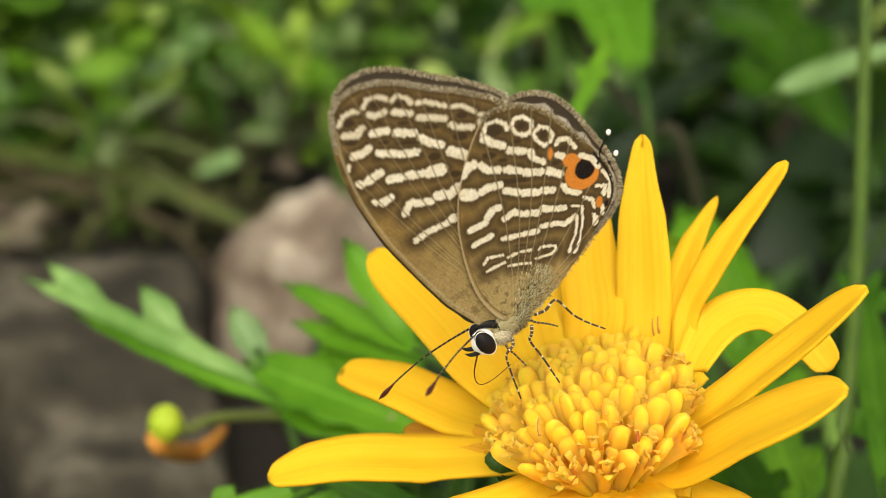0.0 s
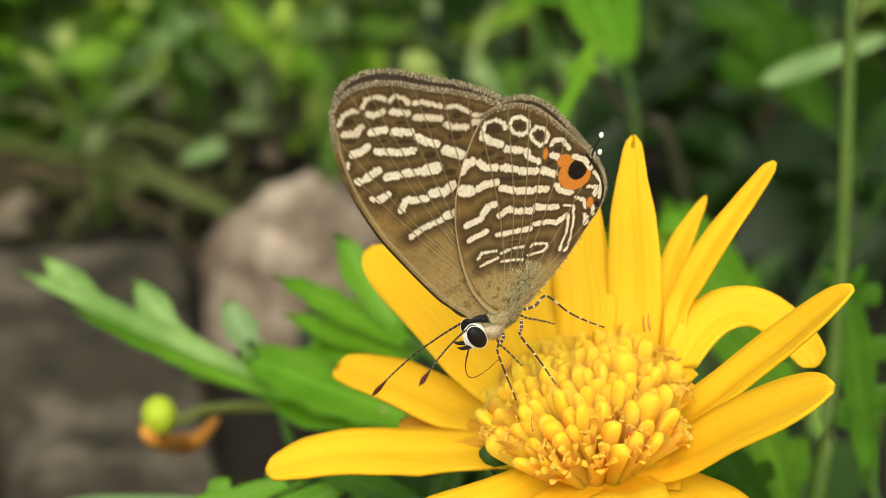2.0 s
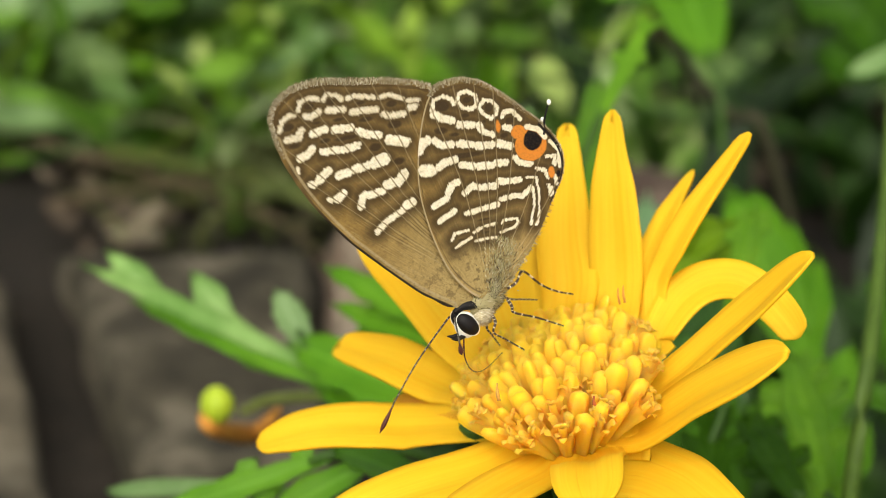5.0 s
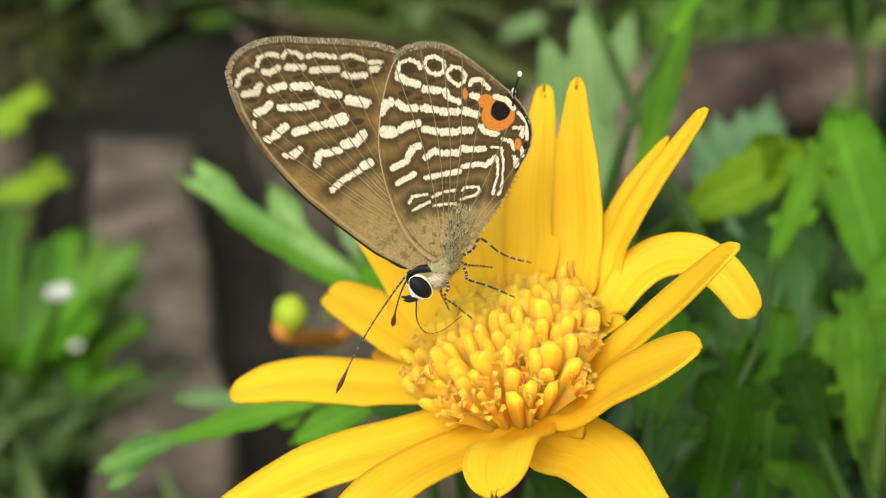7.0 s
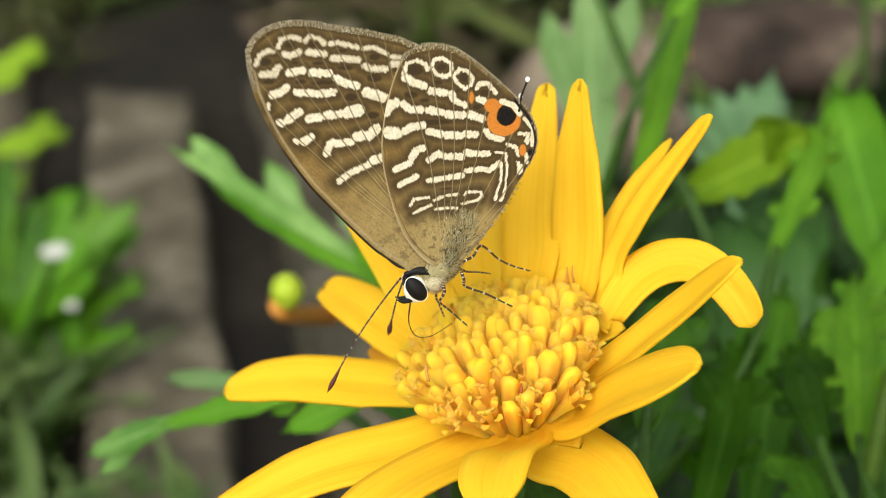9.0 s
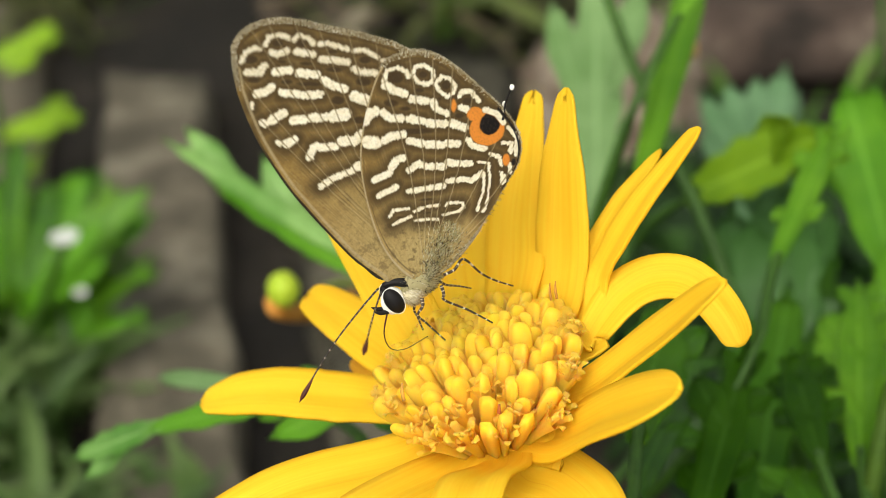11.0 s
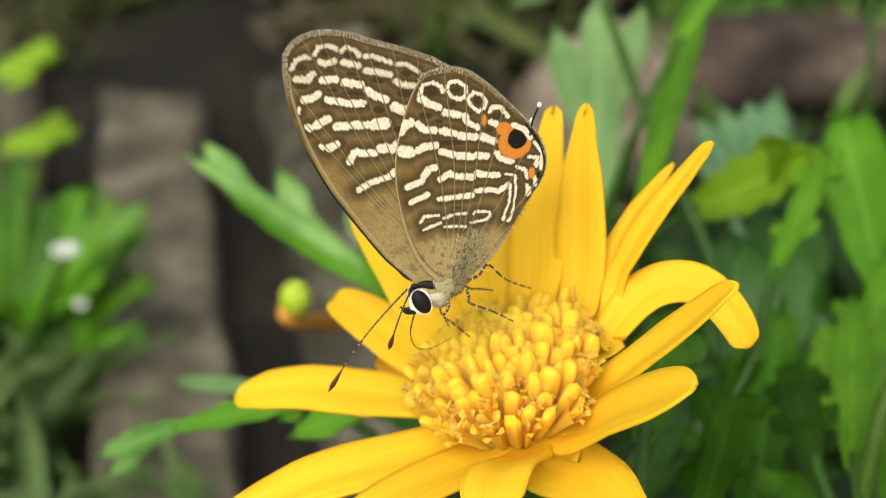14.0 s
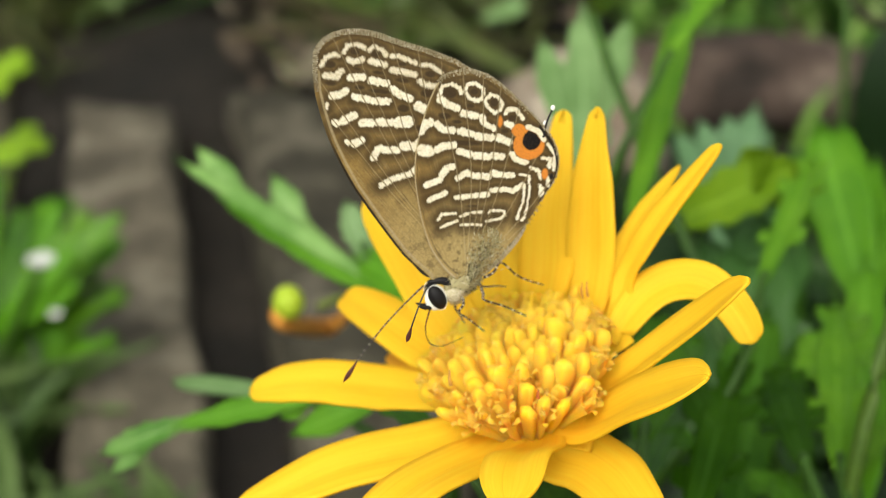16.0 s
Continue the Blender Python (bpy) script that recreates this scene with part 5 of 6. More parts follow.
hind_band(0.27, 0.07, (1.12, 5.13), (1.98, 5.19), (2.43, 5.10), (3.05, 5.49))
hind_band(0.18, 0.06, (3.35, 6.47), (3.87, 6.31), (4.03, 5.78))
hind_band(0.18, 0.06, (4.03, 5.47), (4.11, 4.83))
hind_band(0.18, 0.06, (4.02, 7.02), (4.56, 6.96), (4.48, 6.48))
hind_band(0.18, 0.06, (4.45, 5.91), (4.52, 5.37))
hind_band(0.13, 0.06, (-1.96, 3.33), (-1.69, 3.72), (-0.86, 3.77))
hind_band(0.13, 0.06, (-1.77, 2.91), (-1.34, 3.13), (-0.74, 3.34))
hind_band(0.13, 0.06, (-0.61, 3.58), (0.03, 3.82), (0.74, 3.85))
hind_band(0.13, 0.06, (-0.54, 3.09), (0.02, 3.13), (0.68, 3.09))
hind_band(0.13, 0.06, (1.04, 3.77), (1.21, 3.95), (1.93, 3.94), (2.07, 3.68), (1.69, 3.45), (0.92, 3.32))
hind_band(0.13, 0.06, (4.20, 5.30), (4.23, 4.88))
hind_band(0.13, 0.05, (3.09, 5.43), (3.12, 4.76), (2.91, 3.94), (2.75, 3.41))
hind_band(0.13, 0.05, (2.73, 6.06), (3.34, 5.99), (3.42, 5.05), (3.31, 3.92), (3.06, 3.32))
hind_band(0.30, 0.05, (3.09, 8.80), (3.70, 8.56), (4.08, 8.08))
hind_band(0.18, 0.05, (4.34, 7.83), (4.84, 7.24), (4.79, 6.34))
hind_dark((-1.59, 10.66), 0.51, 0.37)
hind_dark((-0.17, 10.76), 0.37, 0.25)
hind_dark((1.02, 10.16), 0.31, 0.31)
hind_dark((2.16, 9.31), 0.42, 0.25)
hind_dark((-0.35, 9.96), 0.37, 0.20)
hind_dark((1.74, 8.56), 0.34, 0.22)
hind_dark((0.69, 9.48), 0.20, 0.17)
hind_dark((-1.82, 9.36), 0.48, 0.25)
hind_dark((-1.09, 9.04), 0.42, 0.17)
hind_dark((-0.65, 7.85), 1.69, 0.22)
hind_dark((-1.34, 3.32), 0.44, 0.13)
hind_dark((0.08, 3.48), 0.50, 0.13)
hind_dark((1.45, 3.65), 0.42, 0.13)
hind_dark((0.09, 4.20), 0.66, 0.13)
hind_orange((3.22, 7.79), 0.93, 0.87)
hind_orange((2.56, 8.60), 0.42, 0.37)
hind_orange((1.44, 9.09), 0.13, 0.31)
hind_orange((4.27, 6.10), 0.20, 0.31)
hind_black((3.37, 8.05), 0.55, 0.58)
hind_black((4.70, 5.97), 0.13, 0.17)
fore_vein((-9.55, 12.74))
fore_vein((-8.75, 13.12))
fore_vein((-7.46, 13.20))
fore_vein((-6.23, 12.99))
fore_vein((-4.69, 12.65))
fore_vein((-3.26, 12.25))
fore_vein((-9.83, 10.16))
fore_vein((-8.91, 8.19))
hind_vein((-2.36, 11.15))
hind_vein((-0.90, 11.82))
hind_vein((0.32, 11.69))
hind_vein((1.37, 11.12))
hind_vein((2.55, 10.17))
hind_vein((4.29, 8.41))
hind_vein((4.92, 6.05))
hind_vein((3.23, 3.08))


def closed_curve(points, count):
    p = [np.array(q, dtype=float) for q in points]
    n = len(p)
    out = []
    for s in np.linspace(0, n, count, endpoint=False):
        i, u = int(s), s - int(s)
        a, b, c, d = p[(i - 1) % n], p[i % n], p[(i + 1) % n], p[(i + 2) % n]
        out.append(0.5 * (2 * b + (c - a) * u + (2 * a - 5 * b + 4 * c - d) * u * u + (3 * b - a - 3 * c + d) * u ** 3))
    out = np.array(out)
    step = np.linalg.norm(np.roll(out, -1, 0) - out, axis=1)
    arc = np.concatenate([[0], np.cumsum(step)])
    even = np.linspace(0, arc[-1], count, endpoint=False)
    loop = np.vstack([out, out[:1]])
    return np.stack([np.interp(even, arc, loop[:, 0]), np.interp(even, arc, loop[:, 1])], 1)


def to_segment(p, a, b):
    a, b = np.array(a), np.array(b)
    d = b - a
    u = np.clip(((p - a) @ d) / max(1e-9, d @ d), 0, 1)
    return np.linalg.norm(p - a - u[:, None] * d, axis=1)


def trimmed(points, cut):
    """The line with its two ends drawn in."""
    p = [np.array(q, dtype=float) for q in points]
    if np.linalg.norm(p[0] - p[-1]) < 0.12 and len(p) > 3:
        return p
    for i, j in ((0, 1), (-1, -2)):
        d = p[j] - p[i]
        n = np.linalg.norm(d)
        p[i] = p[i] + d / max(n, 1e-6) * min(cut, n * 0.45)
    return p


def soft(x):
    x = np.clip(x, 0, 1)
    return x * x * (3 - 2 * x)


def wing(name, edge, which, depth, lean, mat, around, rings, label, parent):
    rim = closed_curve(edge, around)
    hub = np.array((0.15, 0.35)) if which == "fore" else np.array((0.6, 0.9))
    u = (np.arange(rings + 1) / rings) ** 0.8
    flat = (hub + u[:, None, None] * (rim[None] - hub)).reshape(-1, 2)
    jig = np.array([0.7 * noise.noise(Vector((x * 3.1, z * 3.1, 0.4))) + 0.6 * noise.noise(Vector((x * 8.3, z * 8.3, 3.4))) for x, z in flat])
    p = flat + np.stack([jig, np.roll(jig, 7)], 1) * 0.03
    jig2 = np.array([noise.noise(Vector((x * 9.0, z * 9.0, 1.4))) + 0.9 * noise.noise(Vector((x * 19.0, z * 19.0, 5.4))) for x, z in flat])
    turn = np.arctan2(flat[:, 1] - 0.3 + 1.2, flat[:, 0])
    away = np.hypot(flat[:, 0], flat[:, 1] - 0.3 + 1.2)
    streak = np.array([0.5 + 0.35 * noise.noise(Vector((a * 40, r * 0.5, depth))) + 0.75 * noise.noise(Vector((a * 120, r * 1.2, 4.0))) for a, r in zip(turn, away)])
    cream = np.zeros(len(p))
    orange, black, dark, vein = cream.copy(), cream.copy(), cream.copy(), cream.copy()
    near_band = np.full(len(p), 9.0)
    for width, blur, points in BANDS[which]:
        points = trimmed(points, width * 0.30)
        d = np.min([to_segment(p, a, b) for a, b in zip(points, points[1:])], axis=0)
        ragged = d + jig2 * min(0.03, blur * 0.25) - (streak - 0.5) * 0.09
        cream = np.maximum(cream, soft((width * 0.54 - ragged) / blur + 0.5) * (0.8 if blur > 0.12 else 1.0))
        near_band = np.minimum(near_band, d - width / 2)
    for kind, place, a, b in SPOTS[which]:
        q = np.hypot((p[:, 0] - place[0]) / a, (p[:, 1] - place[1]) / b)
        s = soft((1.0 - q) * min(a, b) / (0.26 if kind == "dark" else 0.08) + 0.5)
        if kind == "dark":
            dark = np.maximum(dark, s)
        elif kind == "orange":
            orange = np.maximum(orange, s)
        else:
            black = np.maximum(black, s)
    foot = np.array((0.0, 0.3))
    shade = np.zeros(len(p))
    for end in VEINS[which]:
        e = np.array(end)
        bow = (foot + e) / 2 + np.array((e[1] - foot[1], foot[0] - e[0])) * (0.03 if which == "hind" else -0.02)
        line = spline([foot, bow, e], 12)
        d = np.min([to_segment(p, a, b) for a, b in zip(line, line[1:])], axis=0)
        vein = np.maximum(vein, (0.45 if which == "hind" else 0.3) * soft((0.026 - d) / 0.04 + 0.5))
        shade = np.maximum(shade, 0.6 * soft((0.05 - np.abs(d - 0.085)) / 0.05))
        cream *= 1 - 0.8 * soft((0.055 - d) / 0.03)
    dark = np.maximum(dark, np.maximum(0.9 * soft(1 - near_band / 0.95), shade * soft((flat[:, 1] - 2.0) / 3)) * (1 - cream))
    cream *= 1 - orange * 0.9
    if which == "hind":
        for width, blur, points in BANDS[which][-2:]:
            d = np.min([to_segment(flat, a, b) for a, b in zip(points, points[1:])], axis=0)
            cream = np.maximum(cream, soft((width / 2 - d) / 0.08 + 0.5))
    orange *= 1 - cream
    black = black * (1 - cream)
    # margin: a dark line just inside the fringe
    reach = np.repeat(u, around)
    span = np.linalg.norm(rim - hub, axis=1)
    inset = (1 - reach) * np.tile(span, rings + 1)
    edge_mask = ((rim[:, 1] > 4.5) & (rim[:, 0] > -2.3)) if which == "hind" else (rim[:, 1] > 10.8)
    outer = np.tile(edge_mask.astype(float), rings + 1)
    dark = np.maximum(dark, 0.8 * outer * soft((0.16 - np.abs(inset - 0.34)) / 0.1))
    if which == "fore":
        costa = [np.array(q) for q in edge[1:12]]
        along = np.min([to_segment(flat, a, b) for a, b in zip(costa, costa[1:])], axis=0)
        black = np.maximum(black, 0.95 * soft((0.15 - along) / 0.08) * soft((9.5 - flat[:, 1]) / 4))
        vein = np.maximum(vein, 0.6 * soft((0.12 - np.abs(along - 0.30)) / 0.1))
    else:
        lead = np.tile(((rim[:, 0] < -0.7) & (rim[:, 1] < 11.3)).astype(float), rings + 1)
        vein = np.maximum(vein, lead * soft((0.20 - inset) / 0.12))
        dark = np.maximum(dark, 0.6 * lead * soft((0.09 - np.abs(inset - 0.33)) / 0.08))
        anal = np.tile(((rim[:, 0] > 3.6) & (rim[:, 1] > 4.6) & (rim[:, 1] < 9.0)).astype(float), rings + 1)
        black = np.maximum(black, anal * soft((0.10 - np.abs(inset - 0.16)) / 0.05))
    root = soft(1 - np.hypot(p[:, 0] - 0.2, p[:, 1] - 1.0) / (9.0 if which == "fore" else 5.6)) * (1 - cream)
    dist = np.hypot(flat[:, 0], flat[:, 1])
    sign = -1 if depth < 0 else 1
    y = depth + lean * np.clip(flat[:, 1], 0, 99) + sign * 0.10 * np.sin(np.clip(dist / 14, 0, 1) * math.pi)
    y = y - 0.035 * vein + 0.012 * jig
    top = np.stack([flat[:, 0], y, flat[:, 1]], 1) * 0.001
    faces = []
    for i in range(rings):
        for k in range(around):
            n = (k + 1) % around
            faces.append((i * around + k, (i + 1) * around + k, (i + 1) * around + n, i * around + n))
    me = mesh_of(name, top, faces, mat)
    for key, values in (("cream", cream), ("orange", orange), ("black", black), ("dark", dark * (1 - cream)), ("vein", vein * (1 - cream) * (1 - black)), ("root", root * 0.8), ("streak", np.clip(streak, 0, 1))):
        a = me.attributes.new(key, "FLOAT", "POINT")
        a.data.foreach_set("value", values.astype(np.float32))
    ob = part(name, me, parent, label)
    # fringe of scales along the outer margin
    rng = random.Random(int(abs(depth) * 100) + around)
    verts, fs = [], []
    limit = 4.5 if which == "hind" else 9.6
    for k in range(0, around):
        a, b = rim[k], rim[(k + 1) % around]
        inner = which == "hind" and a[1] < limit and a[0] > 1.2
        if (a[1] < limit and not inner) or (which == "hind" and a[0] < -2.3):
            continue
        t = unit(b - a)
        out = np.array((t[1], -t[0]))
        if np.dot(out, a - hub) < 0:
            out = -out
        for _ in range(3 if inner else 15):
            s = a + (b - a) * rng.random() - out * rng.uniform(0.02, 0.24)
            long = rng.uniform(0.10, 0.32) if inner else rng.uniform(0.10, 0.17)
            if which == "fore":
                long *= min(1.0, 0.15 + 0.85 * (a[1] - 9.6) / 2.2)
            e = s + (out + t * rng.uniform(-0.22, 0.22)) * long
            w = t * rng.uniform(0.012, 0.024)
            yy = depth + lean * s[1] + rng.uniform(-0.07, 0.05)
            o = len(verts)
            verts += [((s - w)[0], yy, (s - w)[1]), ((s + w)[0], yy, (s + w)[1]), (e + w * 0.6)[[0, 0, 1]] * (1, 0, 1) + (0, yy + rng.uniform(-0.06, 0.06), 0), (e - w * 0.6)[[0, 0, 1]] * (1, 0, 1) + (0, yy + rng.uniform(-0.06, 0.06), 0)]
            fs.append((o, o + 1, o + 2, o + 3))
    fringe = part("fringe", mesh_of("fringe", np.array([tuple(v) for v in verts]) * 0.001, fs, fringe_grey, None, False), ob, "pale grey hair-like fringe")
    tagged(fringe, kind="stuff")
    return ob


wing("forewing", FORE_EDGE, "fore", -0.12, 0.0, wing_brown, 680, 240, "brown forewing underside with broken cream bands", butterfly)
near_hind = wing("hindwing", HIND_EDGE, "hind", -0.42, 0.0, wing_brown, 660, 230, "brown hindwing underside with cream bands and an orange eyespot", butterfly)
far_fore = wing("forewing", FORE_EDGE, "fore", 0.10, -0.012, wing_upper, 420, 120, "dark grey forewing of the far side", butterfly)
far_hind = wing("hindwing", HIND_EDGE, "hind", 0.30, -0.020, wing_upper, 420, 150, "dark grey hindwing of the far side", butterfly)


def tail(owner, y, end=1.0):
    v, f, uv = tube(np.array([(4.05, y, 8.2), (4.12, y, 8.7), (4.2, y - 0.1, 8.7 + 0.5 * end), (4.2 + 0.25 * end, y - 0.2, 8.7 + 1.2 * end)]) * 0.001, [0.00009, 0.00006, 0.00005], 6, 14)
    t = part("tail", mesh_of("tail", v, f, eye_black, uv), owner, "thin black tail with a white tip")
    part("tail_tip", mesh_of("tail_tip", *ball(np.array((4.2 + 0.26 * end, y - 0.2, 8.7 + 1.25 * end)) * 0.001, (0.00013, 0.0001, 0.00016), None, 8, 10), scale_white), t, "white tip")


tail(near_hind, -0.45)
tail(far_hind, 0.16, 0.2)


def body():
    axis = unit((1.97, 0, 0.97))
    turn = np.stack([axis, np.array((0, 1.0, 0)), np.cross(axis, (0, 1, 0))], 1)
    core = joined([ball((-0.1, 0, -0.30), (1.2, 0.5, 0.75), turn, 14, 20, 0.1)])
    b = part("thorax", mesh_of("thorax", np.array(core[0]) * 0.001, core[1], fur_tan), butterfly, "furry tan thorax")
    chest = ball((-0.5, -0.05, -1.08), (0.66, 0.45, 0.52), turn, 12, 16, 0.12)
    under = part("chest", mesh_of("chest", np.array(chest[0]) * 0.001, chest[1], body_cream), butterfly, "cream furry underside of the thorax")
    rng = random.Random(14)
    verts, faces = [], []
    for k in range(700):
        a, w = rng.uniform(0, math.pi), rng.uniform(0, 2 * math.pi)
        d = np.array((math.sin(a) * math.cos(w), math.sin(a) * math.sin(w), math.cos(a)))
        s = np.array((-0.5, -0.05, -1.08)) + turn @ (d * np.array((0.66, 0.45, 0.52)))
        g = unit(turn @ d * 0.6 + np.array((0.8, -0.1, -0.3)) + np.array([rng.uniform(-0.5, 0.5) for _ in range(3)]))
        e = s + g * rng.uniform(0.12, 0.34)
        w = unit(np.cross(g, (0.3, 0.8, 0.5))) * 0.016
        h = np.cross(g, w)
        o = len(verts)
        verts += [s - w - h * 0.5, s + w - h * 0.5, s + h, e]
        faces += [(o, o + 1, o + 3), (o + 1, o + 2, o + 3), (o + 2, o, o + 3)]
    tagged(part("fur", mesh_of("fur", np.array(verts) * 0.001, faces, fur_pale), under), kind="stuff")
    along = unit((0.62, 0, 0.78))
    turn2 = np.stack([along, np.array((0, 1.0, 0)), np.cross(along, (0, 1, 0))], 1)
    ab = ball((1.7, 0.0, 1.5), (2.3, 0.32, 0.55), turn2, 16, 18, 0.05)
    part("abdomen", mesh_of("abdomen", np.array(ab[0]) * 0.001, ab[1], body_cream), butterfly, "pale cream abdomen between the wings")
    rng = random.Random(4)
    verts, faces = [], []
    for k in range(2000):
        if k % 3 == 0:
            a, w = rng.uniform(0, math.pi), rng.uniform(0, 2 * math.pi)
            d = np.array((math.sin(a) * math.cos(w), -abs(math.sin(a) * math.sin(w)), math.cos(a)))
            s = np.array((-0.1, 0, -0.30)) + turn @ (d * np.array((1.2, 0.5, 0.75)))
            g = unit(turn @ d + axis * 0.7 + np.array([rng.uniform(-0.6, 0.6) for _ in range(3)]))
        else:
            u = rng.random() ** 1.1
            fan = rng.gauss(1.18, 0.13 + 0.30 * (1 - u))
            s = np.array((0.1, -0.48 - 0.12 * (1 - u) * rng.random(), -0.25)) + np.array((math.cos(fan), 0, math.sin(fan))) * 3.3 * u ** 1.3
            g = unit(np.array((math.cos(fan), -0.10, math.sin(fan))) + np.array([rng.uniform(-0.7, 0.7), rng.uniform(-0.12, 0.05), rng.uniform(-0.7, 0.7)]))
        e = s + g * rng.uniform(0.12, 0.32)
        w = unit(np.cross(g, (0.3, 0.8, 0.5))) * 0.017
        o = len(verts)
        h = np.cross(g, w)
        verts += [s - w - h * 0.5, s + w - h * 0.5, s + h, e]
        faces += [(o, o + 1, o + 3), (o + 1, o + 2, o + 3), (o + 2, o, o + 3)]
    tagged(part("fur", mesh_of("fur", np.array(verts) * 0.001, faces, fur_tan), b), kind="stuff")


body()


def head():
    face = ball((-1.56, 0, -1.46), (0.62, 0.58, 0.76), None, 14, 20, 0.04)
    h = part("head", mesh_of("head", np.array(face[0]) * 0.001, face[1], scale_white), butterfly, "white-scaled head")
    tilt = np.array(Euler((0, radians(-38), 0)).to_matrix())
    for sgn in (-1, 1):
        middle = np.array((-1.58, 0.38 * sgn, -1.34))
        e = ball(middle, (0.48, 0.45, 0.78), tilt, 16, 22)
        part("eye", mesh_of("eye", np.array(e[0]) * 0.001, e[1], eye_black), h, "matt black oval eye")
        ring = [middle + tilt @ np.array((0.49 * math.cos(a), 0.10 * sgn, 0.80 * math.sin(a))) for a in np.linspace(0, 2 * math.pi, 25)]
        w = tube(np.array(ring) * 0.001, [0.00002], 6, 40)
        part("eye_ring", mesh_of("eye_ring", w[0], w[1], scale_white, w[2]), h, "white ring of scales")
        p = tube(np.array([(-1.8, 0.22 * sgn, -2.0), (-2.25, 0.3 * sgn, -2.05), (-2.6, 0.33 * sgn, -1.95)]) * 0.001, [0.00015, 0.00012, 0.00003], 6, 10)
        part("palp", mesh_of("palp", p[0], p[1], eye_black, p[2]), h, "black-tipped palp")
    c = tube(np.array([(-2.15, 0, -0.62), (-1.5, -0.05, -0.40), (-0.7, -0.15, -0.50), (-0.1, -0.35, -0.58)]) * 0.001, [0.00012, 0.00026, 0.00026, 0.00010], 8, 14)
    part("collar", mesh_of("collar", c[0], c[1], eye_black, c[2]), h, "black collar behind the eye")
    q = tube(np.array([(-1.82, -0.1, -2.1), (-1.92, -0.1, -3.3), (-1.4, 0.4, -4.3), (-0.4, 1.1, -4.6), (1.0, 1.9, -4.2)]) * 0.001, [0.00005, 0.00003, 0.000022, 0.00002], 6, 30)
    part("proboscis", mesh_of("proboscis", q[0], q[1], brown_horn, q[2]), h, "thin curled brown proboscis")


head()


LEGS = []


def leg(points, radii):
    """A leg hinged at its hip, its first point; motions() keeps its foot, its last point, planted on the flower."""
    p = np.array(points) * 0.001
    v, f, uv = tube(p - p[0], [r * 0.00062 for r in radii], 7, 34)
    ob = part("leg", mesh_of("leg", v, f, leg_ringed, uv), butterfly, "slender leg ringed black and white")
    LEGS.append((ob, Vector(p[0]), Vector(p[-1])))


leg([(-0.1, -0.45, -1.2), (-0.05, -0.55, -1.6), (-0.26, -0.4, -2.15), (0.45, 0.6, -2.95), (1.74, 2.0, -4.35)], [0.17, 0.14, 0.10, 0.09, 0.07])
leg([(0.9, -0.5, -0.5), (1.05, -0.55, -0.95), (1.15, -0.4, -1.35), (2.6, 0.5, -2.2), (4.25, 1.4, -3.3)], [0.16, 0.14, 0.11, 0.10, 0.07])
leg([(1.0, -0.5, 0.1), (1.6, -0.3, 0.3), (2.2, 0.2, 0.72), (3.5, 1.5, -0.5), (4.6, 2.4, -1.25), (5.74, 2.9, -1.75)], [0.15, 0.13, 0.11, 0.10, 0.09, 0.07])
leg([(-0.1, 0.4, -1.3), (-0.2, 0.9, -2.2), (0.2, 1.9, -3.0), (0.75, 3.3, -4.1)], [0.15, 0.11, 0.09, 0.07])
leg([(0.9, 0.5, -0.5), (1.6, 1.2, -1.0), (2.6, 2.6, -1.5), (3.6, 3.8, -2.0)], [0.14, 0.11, 0.09, 0.07])


def feeler(label):
    pts = np.array([(0, 0, 0), (1.5, 0, 0.16), (3.4, 0, 0.26), (5.4, 0, 0.18), (6.5, 0, 0.05), (7.4, 0, -0.05)]) * 0.001
    v, f, uv = tube(pts, [0.00006, 0.00005, 0.000045, 0.000045, 0.000045, 0.00003], 8, 60)
    ob = part("antenna", mesh_of("antenna", v, f, feeler_ringed, uv), butterfly, label)
    c = spline(pts, 60)[40:]
    v, f, uv = tube([c[0], c[6], c[12], c[17] + (c[17] - c[16]) * 0.8], [0.00004, 0.00007, 0.00010, 0.00013, 0.00014, 0.00011, 0.00004], 8, 20)
    part("club", mesh_of("club", v, f, brown_horn, uv), ob, "dark brown antenna club")
    return ob


feeler_a = feeler("long thin antenna ringed black and white")
feeler_b = feeler("long thin antenna ringed black and white")


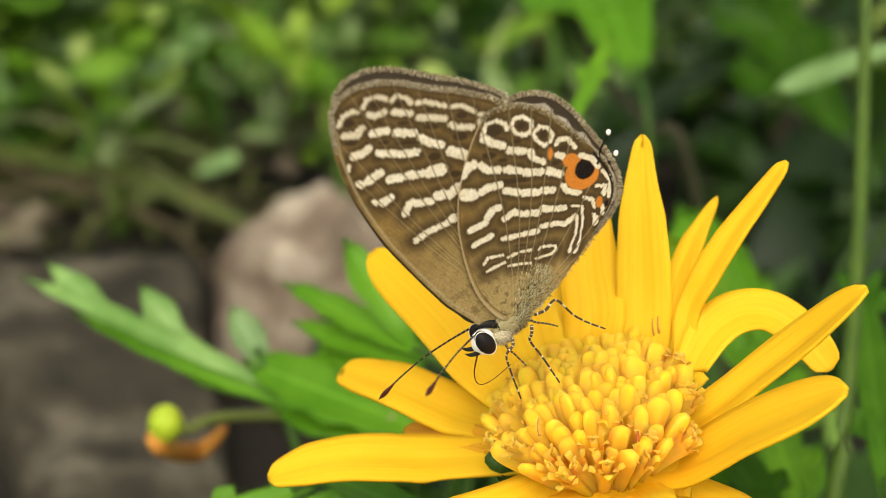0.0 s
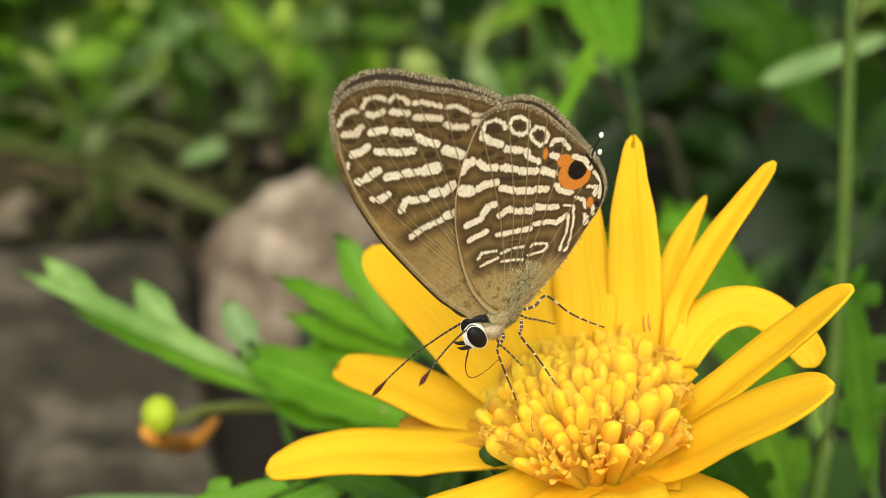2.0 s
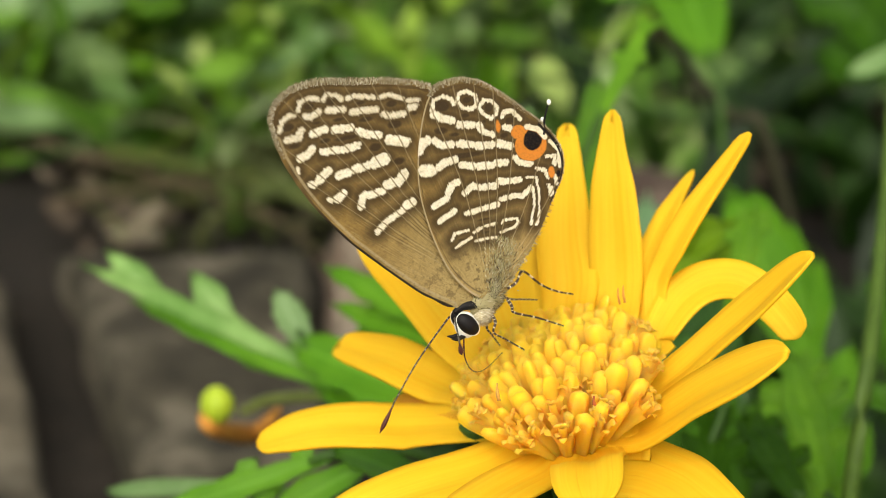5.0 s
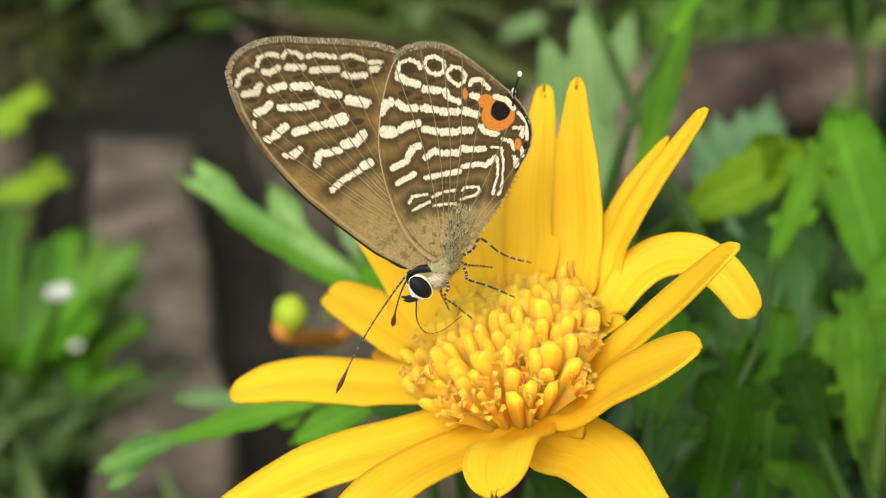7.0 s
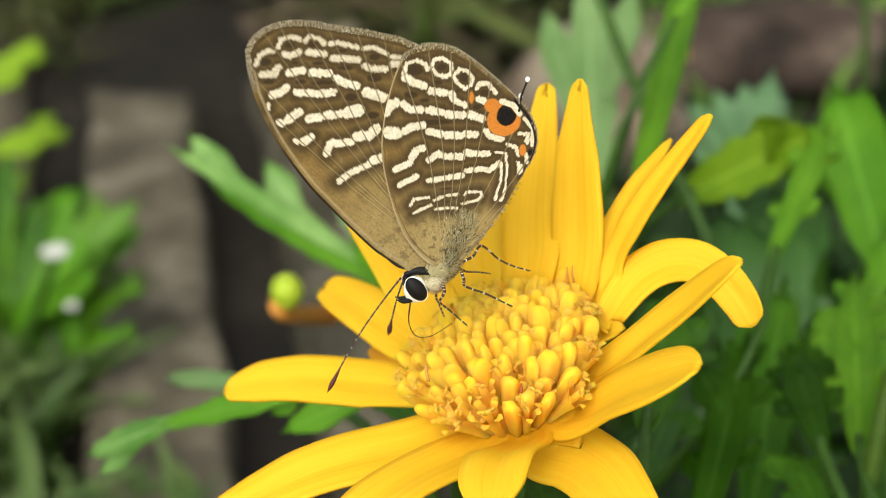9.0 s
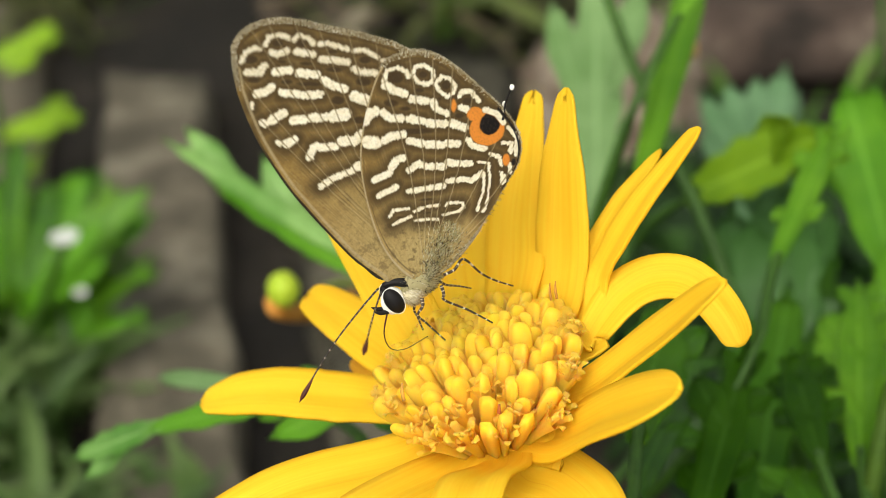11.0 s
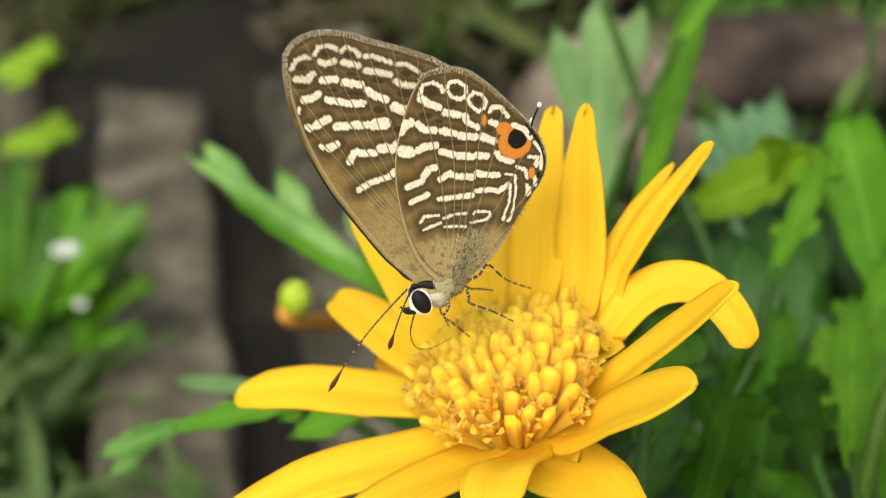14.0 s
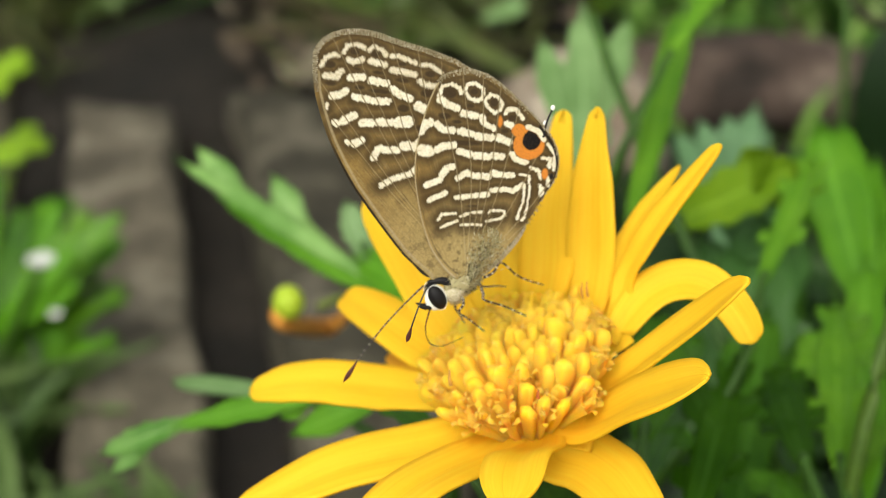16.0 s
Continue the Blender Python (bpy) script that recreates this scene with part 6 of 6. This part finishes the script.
# ---- what moves ----
BUTTERFLY_PATH = [
    (0.0, pose(-0.00819, -0.00127, 0.14627, 3.78, 0.08, 5.69)),
    (0.5, pose(-0.00807, -0.00108, 0.14604, 3.08, 0.55, 3.94)),
    (1.0, pose(-0.00808, -0.00086, 0.14602, 2.90, 0.63, 5.76)),
    (1.5, pose(-0.00811, -0.00061, 0.14593, 3.16, -0.37, 5.76)),
    (2.0, pose(-0.00813, -0.00025, 0.14598, 2.83, 0.88, 6.32)),
    (2.5, pose(-0.00783, 0.00009, 0.14580, 0.59, 0.44, 4.72)),
    (3.0, pose(-0.00780, 0.00039, 0.14529, -5.52, -4.57, 3.17)),
    (3.5, pose(-0.00750, 0.00029, 0.14499, -15.08, -1.69, 14.67)),
    (4.0, pose(-0.00733, 0.00008, 0.14495, -18.99, -0.15, 17.18)),
    (4.5, pose(-0.00750, -0.00023, 0.14505, -16.21, -2.48, 20.34)),
    (5.0, pose(-0.00708, -0.00051, 0.14529, -10.74, -5.43, 12.94)),
    (7.5, pose(-0.00597, -0.00063, 0.14594, -12.05, 0.69, 12.81)),
    (8.0, pose(-0.00594, -0.00053, 0.14591, -13.04, 3.12, 12.81)),
    (8.5, pose(-0.00598, -0.00047, 0.14591, -12.85, 3.76, 11.64)),
    (11.0, pose(-0.00581, -0.00045, 0.14614, -11.45, 7.75, 13.27)),
    (11.5, pose(-0.00589, -0.00063, 0.14610, -11.54, 8.46, 13.02)),
    (12.0, pose(-0.00601, -0.00065, 0.14617, -11.95, 8.93, 11.14)),
    (12.5, pose(-0.00599, -0.00066, 0.14627, -12.53, 9.14, 11.72)),
    (13.0, pose(-0.00595, -0.00075, 0.14623, -11.29, 9.13, 11.12)),
    (13.5, pose(-0.00588, -0.00079, 0.14615, -11.38, 8.64, 10.15)),
    (14.0, pose(-0.00596, -0.00081, 0.14620, -12.00, 9.17, 11.07)),
    (14.5, pose(-0.00595, -0.00082, 0.14619, -12.81, 8.61, 9.98)),
    (15.0, pose(-0.00606, -0.00084, 0.14619, -13.58, 9.16, 10.89)),
    (15.5, pose(-0.00612, -0.00085, 0.14610, -13.38, 9.48, 10.98)),
    (16.0, pose(-0.00615, -0.00084, 0.14604, -14.81, 10.54, 10.21)),
]
HIND_SWING = [(0.0, 3.0), (0.5, -6.9), (1.0, -6.1), (1.5, -4.0), (2.0, 1.4), (2.5, 3.8), (3.0, 2.3), (3.5, 0.3), (4.0, -5.9), (4.5, -3.3), (5.0, -2.5), (7.5, -3.7), (8.0, -1.3), (8.5, -0.0), (11.0, 3.4), (11.5, 4.3), (12.0, 4.2), (12.5, 4.4), (13.0, 4.4), (13.5, 4.6), (14.0, 4.4), (14.5, 4.7), (15.0, 5.0), (15.5, 5.0), (16.0, 5.4)]
FEELER_A = [(0.0, 139, 49), (0.5, 141, 48), (1.0, 141, 48), (1.5, 140, 48), (2.0, 142, 50), (2.5, 215, 56), (3.0, 231, 64), (3.5, 160, 79), (4.0, 167, 59), (4.5, 156, 54), (5.0, 186, 45), (7.5, 199, 48), (8.0, 189, 53), (8.5, 199, 51), (11.0, 184, 57), (11.5, 177, 59), (12.0, 181, 58), (12.5, 175, 58), (13.0, 177, 58), (13.5, 180, 58), (14.0, 179, 58), (14.5, 180, 58), (15.0, 175, 58), (15.5, 172, 59), (16.0, 173, 58)]
FEELER_B = [(0.0, -128, -3), (0.5, -126, -3), (1.0, -128, -3), (1.5, -128, -4), (2.0, -129, -3), (2.5, -97, -2), (3.0, -75, 28), (3.5, -73, 34), (4.0, -100, 14), (4.5, -112, 5), (5.0, -108, -2), (7.5, -107, 2), (8.0, -107, 4), (8.5, -107, 4), (11.0, -108, 6), (11.5, -109, 5), (12.0, -109, 9), (12.5, -110, 9), (13.0, -109, 7), (13.5, -108, 6), (14.0, -109, 7), (14.5, -108, 8), (15.0, -110, 10), (15.5, -110, 10), (16.0, -110, 11)]


# how far the far pair of wings stands off the near pair, in degrees: forewing opened and swung, hindwing opened and swung
PARTED = [(0.0, 5, 2, 5, 9), (0.5, 4.5, 2, 3, 5), (1.0, 4, 2, 2, 4), (1.5, 4.5, 2, 2.5, 5), (2.0, 4.5, 2, 3, 5), (2.5, 4, 2, 2.5, 4), (3.0, 3.5, 1.5, 0, 0), (3.5, 2.5, 1, 0, 0), (4.0, 2, 1, 0, 0), (5.0, 1, 0.5, 0, 0), (7.5, 0, 0, 0, 0), (16.0, 0, 0, 0, 0)]


# where three feet stand before the butterfly shifts its stance
FIRST_STAND = {"leg": Vector((-0.00721, -0.00057, 0.14091)), "leg.001": Vector((-0.00507, -0.00048, 0.14167)), "leg.002": Vector((-0.00216, 0.00101, 0.14401))}


def motions():
    walk(butterfly, BUTTERFLY_PATH)
    walk(near_hind, [(t, pose(0, 0, 0, 0, -a, 0)) for t, a in HIND_SWING])
    walk(far_fore, [(t, pose(0, 0, 0, -a, 0, 0) @ pose(0, 0, 0, 0, b, 0)) for t, a, b, c, d in PARTED])
    parted = {t: (c, d) for t, a, b, c, d in PARTED}
    rows = []
    for t, a in HIND_SWING:
        c, d = parted.get(t, (0, 0))
        rows.append((t, pose(0, 0, 0, -c, 0, 0) @ pose(0, 0, 0, 0, d - a, 0)))
    walk(far_hind, rows)
    settled = dict(BUTTERFLY_PATH)[8.0]
    for ob, hip, foot in LEGS:
        late = settled @ foot
        early = FIRST_STAND.get(ob.name, late)
        rows = []
        for t, m in BUTTERFLY_PATH:
            planted = early.lerp(late, min(1.0, max(0.0, t - 3.0)))
            rows.append((t, Matrix.Translation(hip) @ (foot - hip).rotation_difference(m.inverted() @ planted - hip).to_matrix().to_4x4()))
        walk(ob, rows)
    walk(feeler_a, [(t, pose(-0.00226, 0.0004, -0.0009, 0, ry, rz)) for t, rz, ry in FEELER_A])
    walk(feeler_b, [(t, pose(-0.00233, -0.0006, -0.00078, 0, ry, rz)) for t, rz, ry in FEELER_B])


motions()
